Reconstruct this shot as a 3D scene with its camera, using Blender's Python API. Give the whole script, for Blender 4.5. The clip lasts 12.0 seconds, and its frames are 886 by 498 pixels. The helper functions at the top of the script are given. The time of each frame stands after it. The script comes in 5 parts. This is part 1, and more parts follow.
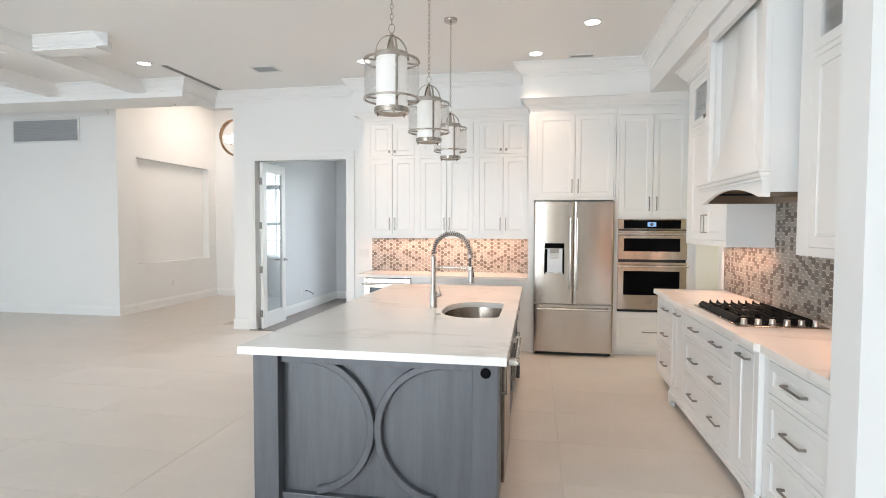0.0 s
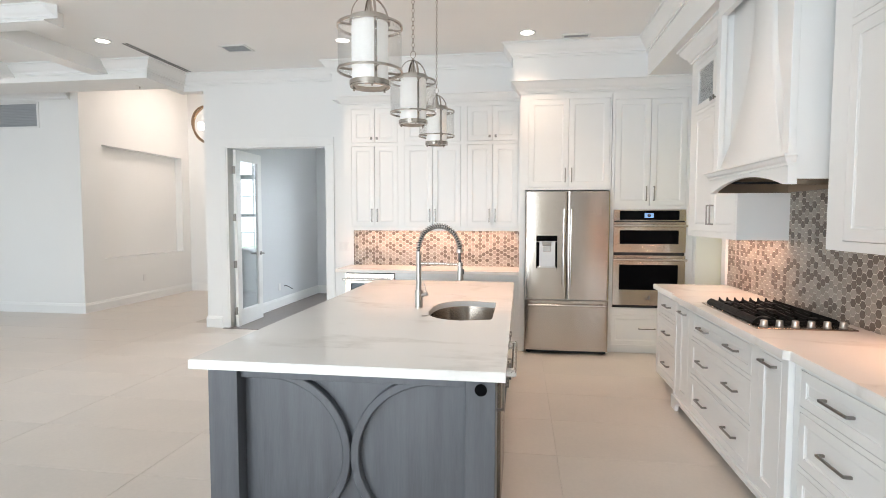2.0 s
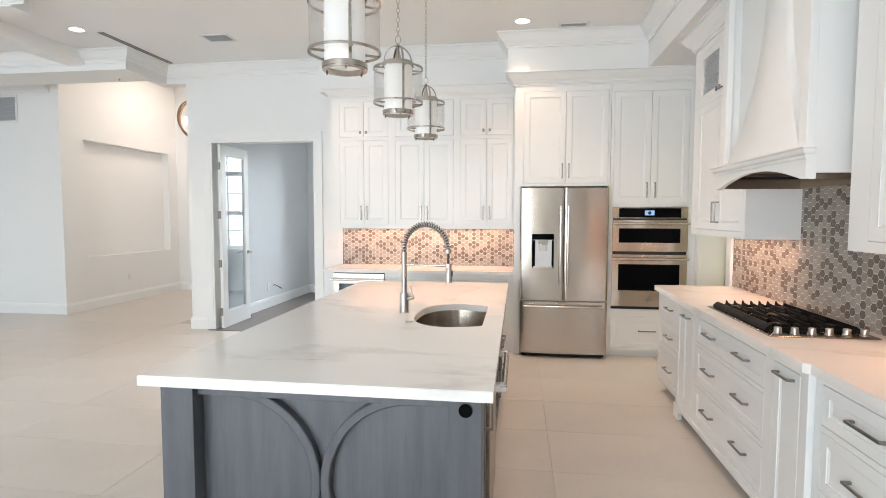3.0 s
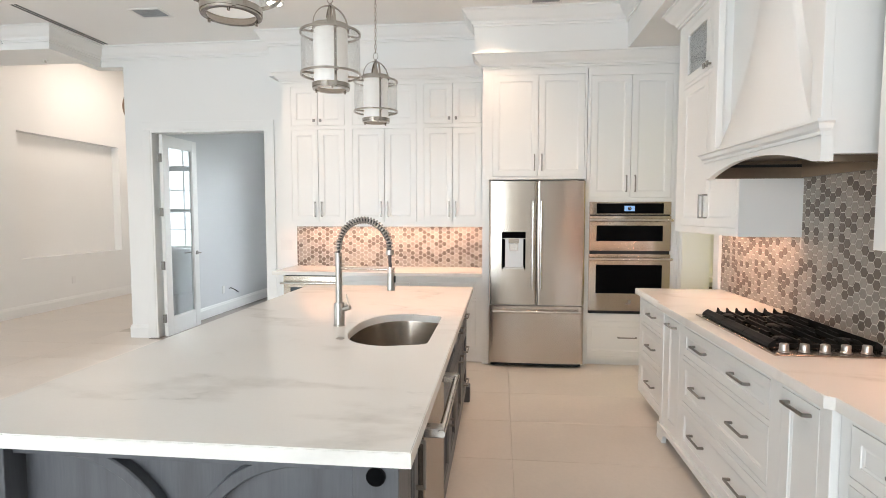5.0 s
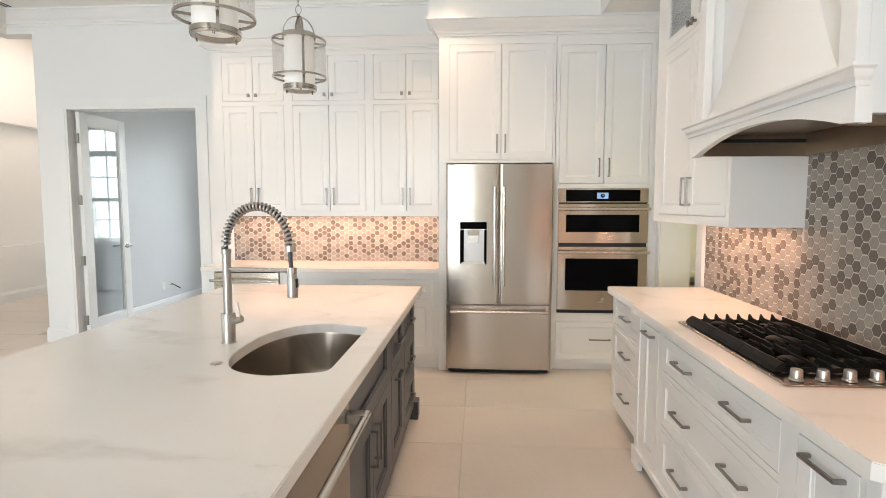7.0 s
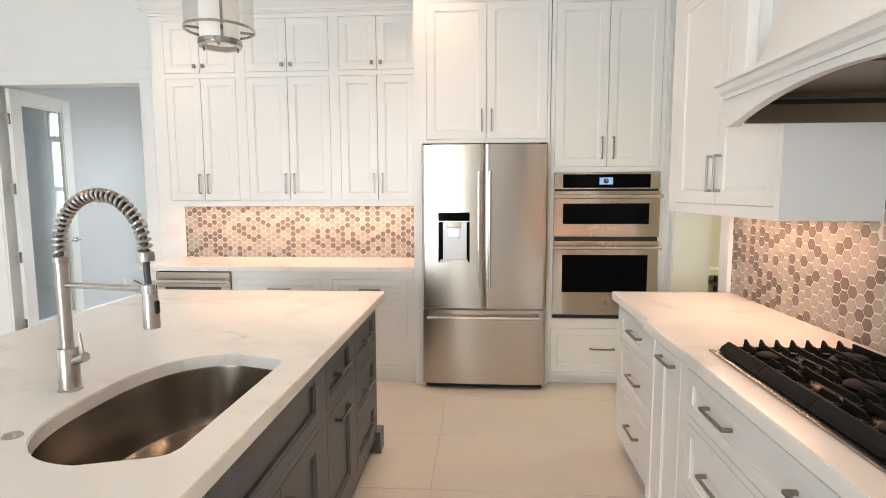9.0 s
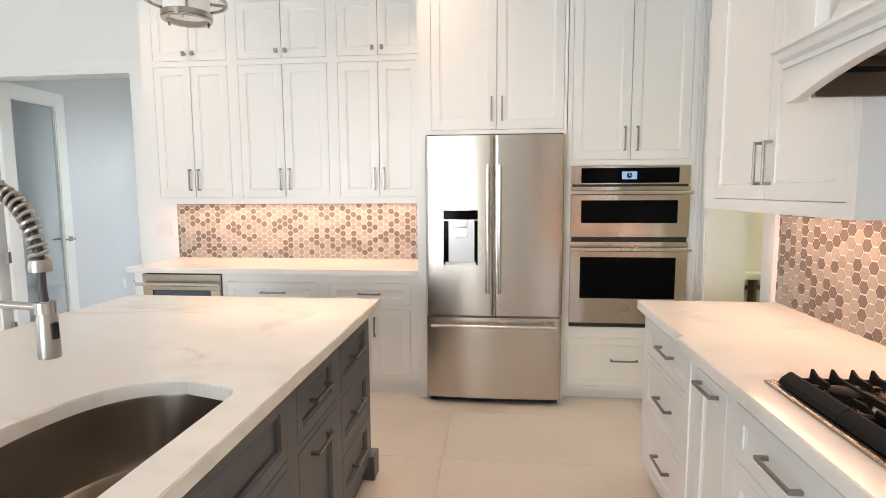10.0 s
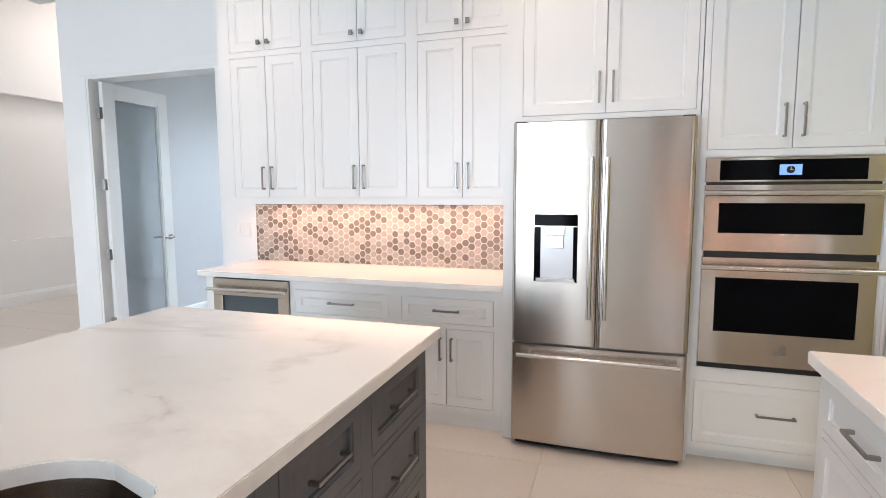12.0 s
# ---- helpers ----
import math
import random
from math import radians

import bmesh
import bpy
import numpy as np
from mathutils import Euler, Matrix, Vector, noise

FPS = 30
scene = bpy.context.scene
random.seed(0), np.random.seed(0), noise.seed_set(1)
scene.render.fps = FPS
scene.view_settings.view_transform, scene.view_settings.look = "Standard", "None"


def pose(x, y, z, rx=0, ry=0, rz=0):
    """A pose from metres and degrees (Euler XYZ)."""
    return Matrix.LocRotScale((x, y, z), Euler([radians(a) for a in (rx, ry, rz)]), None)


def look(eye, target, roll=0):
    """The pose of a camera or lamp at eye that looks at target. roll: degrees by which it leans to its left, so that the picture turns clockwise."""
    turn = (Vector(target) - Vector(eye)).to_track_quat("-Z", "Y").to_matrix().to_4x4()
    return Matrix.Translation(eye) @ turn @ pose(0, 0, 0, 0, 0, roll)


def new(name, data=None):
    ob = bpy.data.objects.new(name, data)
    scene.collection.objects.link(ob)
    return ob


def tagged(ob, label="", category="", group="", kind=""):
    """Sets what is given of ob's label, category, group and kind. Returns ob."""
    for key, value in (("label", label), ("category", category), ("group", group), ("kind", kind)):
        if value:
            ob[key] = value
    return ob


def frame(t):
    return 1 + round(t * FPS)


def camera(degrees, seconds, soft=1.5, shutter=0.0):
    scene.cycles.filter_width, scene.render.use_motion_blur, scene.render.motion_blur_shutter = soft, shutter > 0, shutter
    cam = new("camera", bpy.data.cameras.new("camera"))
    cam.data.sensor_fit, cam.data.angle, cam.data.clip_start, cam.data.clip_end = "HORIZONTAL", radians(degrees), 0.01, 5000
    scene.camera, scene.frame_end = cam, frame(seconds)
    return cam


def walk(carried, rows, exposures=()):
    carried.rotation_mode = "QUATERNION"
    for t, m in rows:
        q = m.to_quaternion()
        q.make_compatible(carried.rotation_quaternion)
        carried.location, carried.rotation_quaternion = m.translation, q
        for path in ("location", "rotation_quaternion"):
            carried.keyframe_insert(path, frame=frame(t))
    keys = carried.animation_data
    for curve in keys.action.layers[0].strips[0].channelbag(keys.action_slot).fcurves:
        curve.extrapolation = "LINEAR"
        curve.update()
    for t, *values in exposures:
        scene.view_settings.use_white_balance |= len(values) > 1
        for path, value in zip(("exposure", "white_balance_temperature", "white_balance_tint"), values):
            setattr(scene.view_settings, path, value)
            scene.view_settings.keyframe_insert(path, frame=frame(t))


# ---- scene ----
cam = camera(79.1, 12.0, soft=0.92)
EXPOSURES = [(0.0, 0.0, 6520, 10), (3.0, 0.0, 6540, 10), (5.5, 0.0, 6740, 10), (7.5, -0.01, 6870, 10), (10.0, 0.04, 6720, 10), (11.0, 0.04, 6430, 10), (12.0, 0.04, 6080, 11)]
PATH = [
    (0, (3.011, 2.931, 1.505), (2.671, 4.9, 1.421), 0.2),
    (0.5, (2.993, 3.015, 1.502), (2.667, 4.987, 1.411), 0.1),
    (1, (2.973, 3.111, 1.501), (2.663, 5.085, 1.401), 0.1),
    (1.5, (2.949, 3.202, 1.508), (2.654, 5.177, 1.398), 0.1),
    (2, (2.936, 3.305, 1.507), (2.652, 5.282, 1.391), 0.1),
    (2.5, (2.943, 3.429, 1.511), (2.664, 5.406, 1.388), 0.0),
    (3, (2.963, 3.564, 1.51), (2.688, 5.541, 1.384), 0.1),
    (5, (3.097, 4.124, 1.484), (2.886, 6.109, 1.354), -0.0),
    (5.5, (3.144, 4.269, 1.476), (2.959, 6.256, 1.341), -0.0),
    (6, (3.197, 4.422, 1.471), (3.033, 6.41, 1.326), -0.1),
    (6.5, (3.243, 4.582, 1.47), (3.095, 6.571, 1.313), -0.1),
    (7, (3.278, 4.741, 1.461), (3.143, 6.73, 1.296), -0.0),
    (7.5, (3.308, 4.911, 1.46), (3.18, 6.899, 1.285), -0.1),
    (9.5, (3.46, 5.596, 1.447), (3.293, 7.578, 1.235), -0.3),
    (10, (3.48, 5.771, 1.438), (3.272, 7.749, 1.225), -0.3),
    (10.5, (3.508, 5.949, 1.437), (3.229, 7.917, 1.221), -0.3),
    (11, (3.525, 6.12, 1.439), (3.149, 8.072, 1.222), -0.3),
    (11.5, (3.54, 6.275, 1.427), (3.045, 8.202, 1.218), -0.3),
    (12, (3.537, 6.406, 1.437), (2.921, 8.296, 1.224), -0.2),
]
walk(cam, [(t, look(eye, target, roll)) for t, eye, target, roll in PATH], EXPOSURES)


# ---- world and large lights ----
world = bpy.data.worlds.new("sky")
scene.world = world
world.use_nodes = True
sky = world.node_tree.nodes.new("ShaderNodeTexSky")
sky.sky_type, sky.sun_disc = "NISHITA", False
sky.sun_elevation, sky.sun_rotation = radians(50), radians(200)
world.node_tree.links.new(sky.outputs[0], world.node_tree.nodes["Background"].inputs[0])
world.node_tree.nodes["Background"].inputs[1].default_value = 0.12


def area_lamp(name, eye, target, sx, sy, power, colour):
    d = bpy.data.lights.new(name, "AREA")
    d.shape, d.size, d.size_y, d.energy, d.color = "RECTANGLE", sx, sy, power, colour
    ob = new(name, d)
    ob.matrix_world = look(eye, target)
    return ob


def spot_lamp(name, eye, power, colour, angle=110, size=0.05):
    d = bpy.data.lights.new(name, "SPOT")
    d.energy, d.color, d.spot_size, d.spot_blend, d.shadow_soft_size = power, colour, radians(angle), 1.0, size
    ob = new(name, d)
    ob.matrix_world = look(eye, (eye[0], eye[1] + 0.001, 0))
    return ob


DAY = (0.79, 0.90, 1.0)
WARM = (1.0, 0.575, 0.40)
area_lamp("window_light_south", (-0.4, -2.45, 1.5), (-0.2, 5, 3.1), 5.2, 2.6, 500, DAY)
area_lamp("window_light_west", (-8.4, 4.0, 1.5), (0, 4.0, 2.6), 7.0, 2.6, 110, DAY)
area_lamp("office_sky_light", (0.7, 14.6, 3.4), (0.2, 10.5, 0.9), 2.0, 1.2, 1200, DAY)
area_lamp("hall_light", (-2.6, 12.3, 4.1), (-2.6, 12.3, 0), 0.9, 0.9, 32, (1.0, 0.85, 0.76))
area_lamp("pantry_light", (5.8, 9.0, 3.0), (5.8, 9.0, 0), 0.8, 0.8, 17, (1.0, 0.96, 0.88))
# the last can is unseen, added to brighten the aisle
CANS = [(2.989, 9.03), (3.513, 8.19), (-1.57, 8.66), (1.02, 9.0), (3.513, 6.6)]
for cx, cy in CANS:
    spot_lamp("can_light", (cx, cy, 3.40), 44 if cx > 3.2 and cy < 7 else 52, (1.0, 0.72, 0.53), 112, 0.06)
# strips under the back and far wall cabinets
area_lamp("strip_light_back", (1.87, 9.85, 1.350), (1.87, 9.86, 0), 1.95, 0.03, 9.0, WARM)
area_lamp("strip_light_far", (4.66, 7.91, 1.350), (4.66, 7.92, 0), 0.03, 1.02, 4.0, WARM)
# added fill lamp that warms the near counter, no strip known there
area_lamp("near_counter_fill", (4.66, 5.72, 1.350), (4.66, 5.73, 0), 0.03, 0.90, 4.2, WARM)

# ---- materials ----


def material(name, colour, rough=0.5, metal=0.0, var=0.04, scale=3.0, bump=0.0, bump_scale=60.0, stretch=(1, 1, 1), rough_var=0.05, coat=0.0, random_var=0.0):
    """A principled surface with two scales of variation in colour, roughness and relief."""
    m = bpy.data.materials.new(name)
    m.use_nodes = True
    n, l = m.node_tree.nodes, m.node_tree.links
    b = n["Principled BSDF"]
    b.inputs["Metallic"].default_value = metal
    b.inputs["Coat Weight"].default_value = coat
    b.inputs["Coat Roughness"].default_value = 0.15
    co = n.new("ShaderNodeTexCoord")
    mp = n.new("ShaderNodeMapping")
    mp.inputs["Scale"].default_value = stretch
    l.new(co.outputs["Object"], mp.inputs["Vector"])
    big = n.new("ShaderNodeTexNoise")
    big.inputs["Scale"].default_value, big.inputs["Detail"].default_value = scale, 4
    small = n.new("ShaderNodeTexNoise")
    small.inputs["Scale"].default_value, small.inputs["Detail"].default_value = bump_scale, 3
    l.new(mp.outputs[0], big.inputs["Vector"])
    l.new(mp.outputs[0], small.inputs["Vector"])
    add = n.new("ShaderNodeMath")
    add.operation = "MULTIPLY_ADD"
    l.new(small.outputs["Fac"], add.inputs[0])
    add.inputs[1].default_value = 0.4
    l.new(big.outputs["Fac"], add.inputs[2])
    last = add.outputs[0]
    if random_var:
        oi = n.new("ShaderNodeObjectInfo")
        ra = n.new("ShaderNodeMath")
        ra.operation = "MULTIPLY_ADD"
        l.new(oi.outputs["Random"], ra.inputs[0])
        ra.inputs[1].default_value = random_var
        l.new(last, ra.inputs[2])
        last = ra.outputs[0]
    ramp = n.new("ShaderNodeValToRGB")
    e = ramp.color_ramp.elements
    e[0].position, e[1].position = 0.4, 1.0
    e[0].color = (*[max(0, c * (1 - var)) for c in colour], 1)
    e[1].color = (*[min(1, c * (1 + var)) for c in colour], 1)
    l.new(last, ramp.inputs["Fac"])
    l.new(ramp.outputs["Color"], b.inputs["Base Color"])
    rr = n.new("ShaderNodeMapRange")
    rr.inputs["To Min"].default_value, rr.inputs["To Max"].default_value = max(0.02, rough - rough_var), min(1, rough + rough_var)
    l.new(big.outputs["Fac"], rr.inputs["Value"])
    l.new(rr.outputs["Result"], b.inputs["Roughness"])
    if bump:
        bp = n.new("ShaderNodeBump")
        bp.inputs["Strength"].default_value, bp.inputs["Distance"].default_value = bump, 0.003
        l.new(small.outputs["Fac"], bp.inputs["Height"])
        l.new(bp.outputs["Normal"], b.inputs["Normal"])
    return m


def glass_material(name, tint=(1, 1, 1), rough=0.0, gloss=0.12, bump=0.0, bump_scale=30.0):
    """Thin clear glass: see-through with a mirror share that grows at grazing angles."""
    m = bpy.data.materials.new(name)
    m.use_nodes = True
    n, l = m.node_tree.nodes, m.node_tree.links
    n.remove(n["Principled BSDF"])
    tr, gl, mix = n.new("ShaderNodeBsdfTransparent"), n.new("ShaderNodeBsdfGlossy"), n.new("ShaderNodeMixShader")
    tr.inputs["Color"].default_value = (*tint, 1)
    gl.inputs["Roughness"].default_value = rough
    fr = n.new("ShaderNodeLayerWeight")
    fr.inputs["Blend"].default_value = 0.5
    pw, ma = n.new("ShaderNodeMath"), n.new("ShaderNodeMath")
    pw.operation, pw.inputs[1].default_value = "POWER", 4.0
    ma.operation, ma.inputs[1].default_value, ma.inputs[2].default_value = "MULTIPLY_ADD", 0.9, gloss * 0.5
    l.new(fr.outputs["Facing"], pw.inputs[0])
    l.new(pw.outputs[0], ma.inputs[0])
    l.new(ma.outputs[0], mix.inputs[0])
    l.new(tr.outputs[0], mix.inputs[1])
    l.new(gl.outputs[0], mix.inputs[2])
    l.new(mix.outputs[0], n["Material Output"].inputs["Surface"])
    if bump:
        noi, bp = n.new("ShaderNodeTexNoise"), n.new("ShaderNodeBump")
        noi.inputs["Scale"].default_value = bump_scale
        bp.inputs["Strength"].default_value, bp.inputs["Distance"].default_value = bump, 0.01
        l.new(noi.outputs["Fac"], bp.inputs["Height"])
        l.new(bp.outputs["Normal"], gl.inputs["Normal"])
        l.new(bp.outputs["Normal"], fr.inputs["Normal"])
    return m


def glow(name, colour, strength):
    m = bpy.data.materials.new(name)
    m.use_nodes = True
    b = m.node_tree.nodes["Principled BSDF"]
    b.inputs["Base Color"].default_value = (*colour, 1)
    b.inputs["Emission Color"].default_value = (*colour, 1)
    b.inputs["Emission Strength"].default_value = strength
    return m


def quartz_material():
    """White engineered stone: a few wide smoky veins with a thin broken core and a faint cloud round them."""
    m = material("quartz", (0.875, 0.845, 0.80), rough=0.17, var=0.03, scale=1.6, bump_scale=120, rough_var=0.02)
    n, l = m.node_tree.nodes, m.node_tree.links
    b = n["Principled BSDF"]
    base = b.inputs["Base Color"].links[0].from_socket
    co = n.new("ShaderNodeTexCoord")

    def noise(scale, detail, rough, vector, distortion=0.0):
        q = n.new("ShaderNodeTexNoise")
        q.inputs["Scale"].default_value, q.inputs["Detail"].default_value, q.inputs["Roughness"].default_value = scale, detail, rough
        q.inputs["Distortion"].default_value = distortion
        l.new(vector, q.inputs["Vector"])
        return q.outputs["Fac"]

    def calc(op, a, c):
        q = n.new("ShaderNodeMath")
        q.operation = op
        for k, v in enumerate((a, c)):
            if isinstance(v, (int, float)):
                q.inputs[k].default_value = v
            else:
                l.new(v, q.inputs[k])
        return q.outputs[0]

    def fade(value, f0, f1, t0, t1):
        q = n.new("ShaderNodeMapRange")
        q.interpolation_type = "SMOOTHSTEP"
        for k, v in zip(("From Min", "From Max", "To Min", "To Max"), (f0, f1, t0, t1)):
            q.inputs[k].default_value = v
        l.new(value, q.inputs["Value"])
        return q.outputs[0]

    mp = n.new("ShaderNodeMapping")
    mp.inputs["Rotation"].default_value = (0, 0, radians(34))
    mp.inputs["Location"].default_value = (1.7, 0.35, 0)
    mp.inputs["Scale"].default_value = (0.50, 1.05, 1.0)
    l.new(co.outputs["Object"], mp.inputs["Vector"])
    path = calc("ABSOLUTE", calc("SUBTRACT", noise(1.0, 6, 0.56, mp.outputs[0], 0.35), 0.5), 0)
    smoke = calc("MULTIPLY", fade(path, 0.0, 0.042, 1.0, 0.0), fade(noise(3.2, 5, 0.62, co.outputs["Object"]), 0.36, 0.66, 0.0, 0.31))
    core = calc("MULTIPLY", fade(path, 0.0, 0.010, 1.0, 0.0), fade(noise(7.0, 5, 0.65, co.outputs["Object"]), 0.50, 0.72, 0.0, 0.34))
    last = base
    for amount, tone in ((smoke, (0.52, 0.47, 0.41, 1)), (core, (0.36, 0.34, 0.32, 1))):
        mix = n.new("ShaderNodeMix")
        mix.data_type = "RGBA"
        mix.inputs[7].default_value = tone
        l.new(amount, mix.inputs[0])
        l.new(last, mix.inputs[6])
        last = mix.outputs[2]
    l.new(last, b.inputs["Base Color"])
    return m


def steel_material(name, colour, rough, grain):
    """Brushed steel: fine grain lines along one axis that draw its highlights out across them."""
    st = {"x": (1.5, 90, 90), "z": (90, 90, 1.5)}[grain]
    m = material(name, colour, rough=rough, metal=1.0, var=0.02, scale=1.0, bump=0.0, bump_scale=8.0, stretch=st, rough_var=0.015)
    n, l = m.node_tree.nodes, m.node_tree.links
    b = n["Principled BSDF"]
    tan = n.new("ShaderNodeTangent")
    tan.direction_type, tan.axis = "RADIAL", "Z"
    l.new(tan.outputs[0], b.inputs["Tangent"])
    b.inputs["Anisotropic"].default_value = 0.8
    b.inputs["Anisotropic Rotation"].default_value = 0.25
    return m


WALL = material("wall_paint", (0.855, 0.85, 0.83), rough=0.55, var=0.02, scale=0.8, bump=0.05, bump_scale=220)
OFFICE = material("office_paint", (0.68, 0.685, 0.695), rough=0.6, var=0.02, scale=0.8, bump=0.05, bump_scale=220)
YELLOW = material("pantry_paint", (0.82, 0.74, 0.24), rough=0.6, var=0.02, bump=0.05, bump_scale=220)
CEIL = material("ceiling_paint", (0.92, 0.912, 0.89), rough=0.75, var=0.02, scale=0.7, bump=0.08, bump_scale=260)
TRIM = material("trim_paint", (0.86, 0.855, 0.835), rough=0.32, var=0.015, scale=2, bump=0.02, bump_scale=90)
CAB = material("cabinet_paint", (0.85, 0.845, 0.825), rough=0.33, var=0.018, scale=2.5, bump=0.03, bump_scale=140)
TILE = material("floor_tile", (0.645, 0.582, 0.52), rough=0.30, var=0.07, scale=1.6, bump=0.02, bump_scale=40, random_var=0.16, rough_var=0.08)
GROUT = material("floor_grout", (0.60, 0.545, 0.485), rough=0.9, bump_scale=200)
DARKFLOOR = material("office_wood_floor", (0.16, 0.13, 0.115), rough=0.35, var=0.25, scale=4, stretch=(6, 0.5, 1), bump=0.03)
ISLAND = material("grey_stained_wood", (0.082, 0.085, 0.095), rough=0.42, var=0.26, scale=3.5, bump=0.12, bump_scale=26, stretch=(7, 7, 0.55), rough_var=0.06)
ISLAND.node_tree.nodes["Principled BSDF"].inputs["Specular IOR Level"].default_value = 0.75
STEEL = steel_material("brushed_steel", (0.55, 0.49, 0.435), 0.22, "x")
STEELX = steel_material("brushed_steel_across", (0.58, 0.515, 0.445), 0.21, "x")
NICKEL = material("brushed_nickel", (0.48, 0.45, 0.42), rough=0.3, metal=1.0, var=0.06, scale=8, bump_scale=90)
POLISHED = material("polished_nickel", (0.46, 0.415, 0.37), rough=0.15, metal=1.0, var=0.10, scale=9, bump_scale=60)
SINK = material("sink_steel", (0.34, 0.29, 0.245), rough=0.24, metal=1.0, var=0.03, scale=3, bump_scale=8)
CHROME = material("polished_steel", (0.66, 0.63, 0.60), rough=0.2, metal=1.0, var=0.02)
BLACKGLASS = material("black_glass", (0.004, 0.004, 0.0045), rough=0.07, var=0.0, bump_scale=2)
BLACKGLASS.node_tree.nodes["Principled BSDF"].inputs["Specular IOR Level"].default_value = 0.03
# cooler glass: blue-grey base paints in the windows it reflects
GREYGLASS = material("reflection_grey_glass", (0.085, 0.105, 0.115), rough=0.08, var=0.0, bump_scale=2)
SILVER = material("pale_silver_plastic", (0.74, 0.74, 0.75), rough=0.25, metal=0.25, var=0.02)
BLACK = material("black_plastic", (0.008, 0.008, 0.009), rough=0.5, var=0.1)
IRON = material("cast_iron", (0.006, 0.0055, 0.005), rough=0.6, var=0.2, scale=20, bump=0.25, bump_scale=160)
IRON.node_tree.nodes["Principled BSDF"].inputs["Specular IOR Level"].default_value = 0.18
PULL = material("dark_nickel", (0.30, 0.28, 0.26), rough=0.34, metal=1.0, var=0.06, scale=8, bump_scale=90)
HOSE = material("hose_rubber", (0.06, 0.062, 0.066), rough=0.4, var=0.1)
QUARTZ = quartz_material()
GLASS = glass_material("clear_glass", gloss=0.13)
SEEDED = glass_material("seeded_glass", tint=(0.985, 0.985, 0.98), gloss=0.34, bump=1.0, bump_scale=30)
DOORGLASS = glass_material("door_glass", tint=(0.92, 0.95, 0.96), gloss=0.30)
OPAL = glow("opal_glass", (0.86, 0.84, 0.81), 0.22)
LAMP = glow("lamp_lens", (1.0, 0.95, 0.86), 9.0)
SCREEN = glow("clock_screen", (0.26, 0.45, 0.78), 0.55)
WHITEP = material("white_plastic", (0.82, 0.81, 0.79), rough=0.35, var=0.01)
GRILLE = material("grille_paint", (0.42, 0.43, 0.44), rough=0.5, var=0.03)
BRONZE = material("aged_wood_ring", (0.26, 0.16, 0.085), rough=0.45, var=0.3, scale=12, bump=0.1)
LINER = material("hood_liner_steel", (0.27, 0.215, 0.165), rough=0.34, metal=0.9, var=0.08, scale=5, bump_scale=40)
TGROUT = material("tile_grout", (0.70, 0.66, 0.60), rough=0.9, bump=0.1, bump_scale=200)

# ---- building helpers ----


def box(bm, x0, x1, y0, y1, z0, z1, bevel=0.0):
    r = bmesh.ops.create_cube(bm, size=1.0)
    vs = r["verts"]
    bmesh.ops.scale(bm, vec=(x1 - x0, y1 - y0, z1 - z0), verts=vs)
    bmesh.ops.translate(bm, vec=((x0 + x1) / 2, (y0 + y1) / 2, (z0 + z1) / 2), verts=vs)
    if bevel:
        es = list({e for v in vs for e in v.link_edges})
        bmesh.ops.bevel(bm, geom=es, offset=bevel, segments=2, affect="EDGES", profile=0.5)


def boxed(x0, x1, y0, y1, z0, z1, bevel=0.0):
    bm = bmesh.new()
    box(bm, x0, x1, y0, y1, z0, z1, bevel)
    return bm


def tube(bm, p, q, r, seg=12, r2=None):
    p, q = Vector(p), Vector(q)
    d = q - p
    m = Matrix.Translation((p + q) / 2) @ d.to_track_quat("Z", "Y").to_matrix().to_4x4()
    bmesh.ops.create_cone(bm, cap_ends=True, segments=seg, radius1=r, radius2=r if r2 is None else r2, depth=d.length, matrix=m)


def ring(bm, c, r_out, r_in, z0, z1, seg=40):
    """A flat hoop about the z axis."""
    prof = [(r_in, z0), (r_out, z0), (r_out, z1), (r_in, z1)]
    lathe(bm, c, prof, seg, closed=True)


def lathe(bm, c, prof, seg=32, closed=False):
    rows = []
    for i in range(seg):
        a = 2 * math.pi * i / seg
        rows.append([bm.verts.new((c[0] + r * math.cos(a), c[1] + r * math.sin(a), c[2] + z)) for r, z in prof])
    n = len(prof)
    for i in range(seg):
        a, b = rows[i], rows[(i + 1) % seg]
        for k in range(n if closed else n - 1):
            bm.faces.new((a[k], b[k], b[(k + 1) % n], a[(k + 1) % n]))


def sweep(bm, pts, r, seg=8):
    """A round bar along a chain of points."""
    pts = [Vector(p) for p in pts]
    rows = []
    up = Vector((0.01, 0.02, 1))
    for i, p in enumerate(pts):
        d = (pts[min(i + 1, len(pts) - 1)] - pts[max(i - 1, 0)]).normalized()
        if abs(d.dot(up.normalized())) > 0.97:
            up = Vector((1, 0.02, 0))
        s = d.cross(up).normalized()
        u = s.cross(d).normalized()
        up = u
        rows.append([bm.verts.new(p + r * (math.cos(2 * math.pi * k / seg) * s + math.sin(2 * math.pi * k / seg) * u)) for k in range(seg)])
    for a, b in zip(rows, rows[1:]):
        for k in range(seg):
            bm.faces.new((a[k], a[(k + 1) % seg], b[(k + 1) % seg], b[k]))
    bm.faces.new(rows[0])
    bm.faces.new(rows[-1])


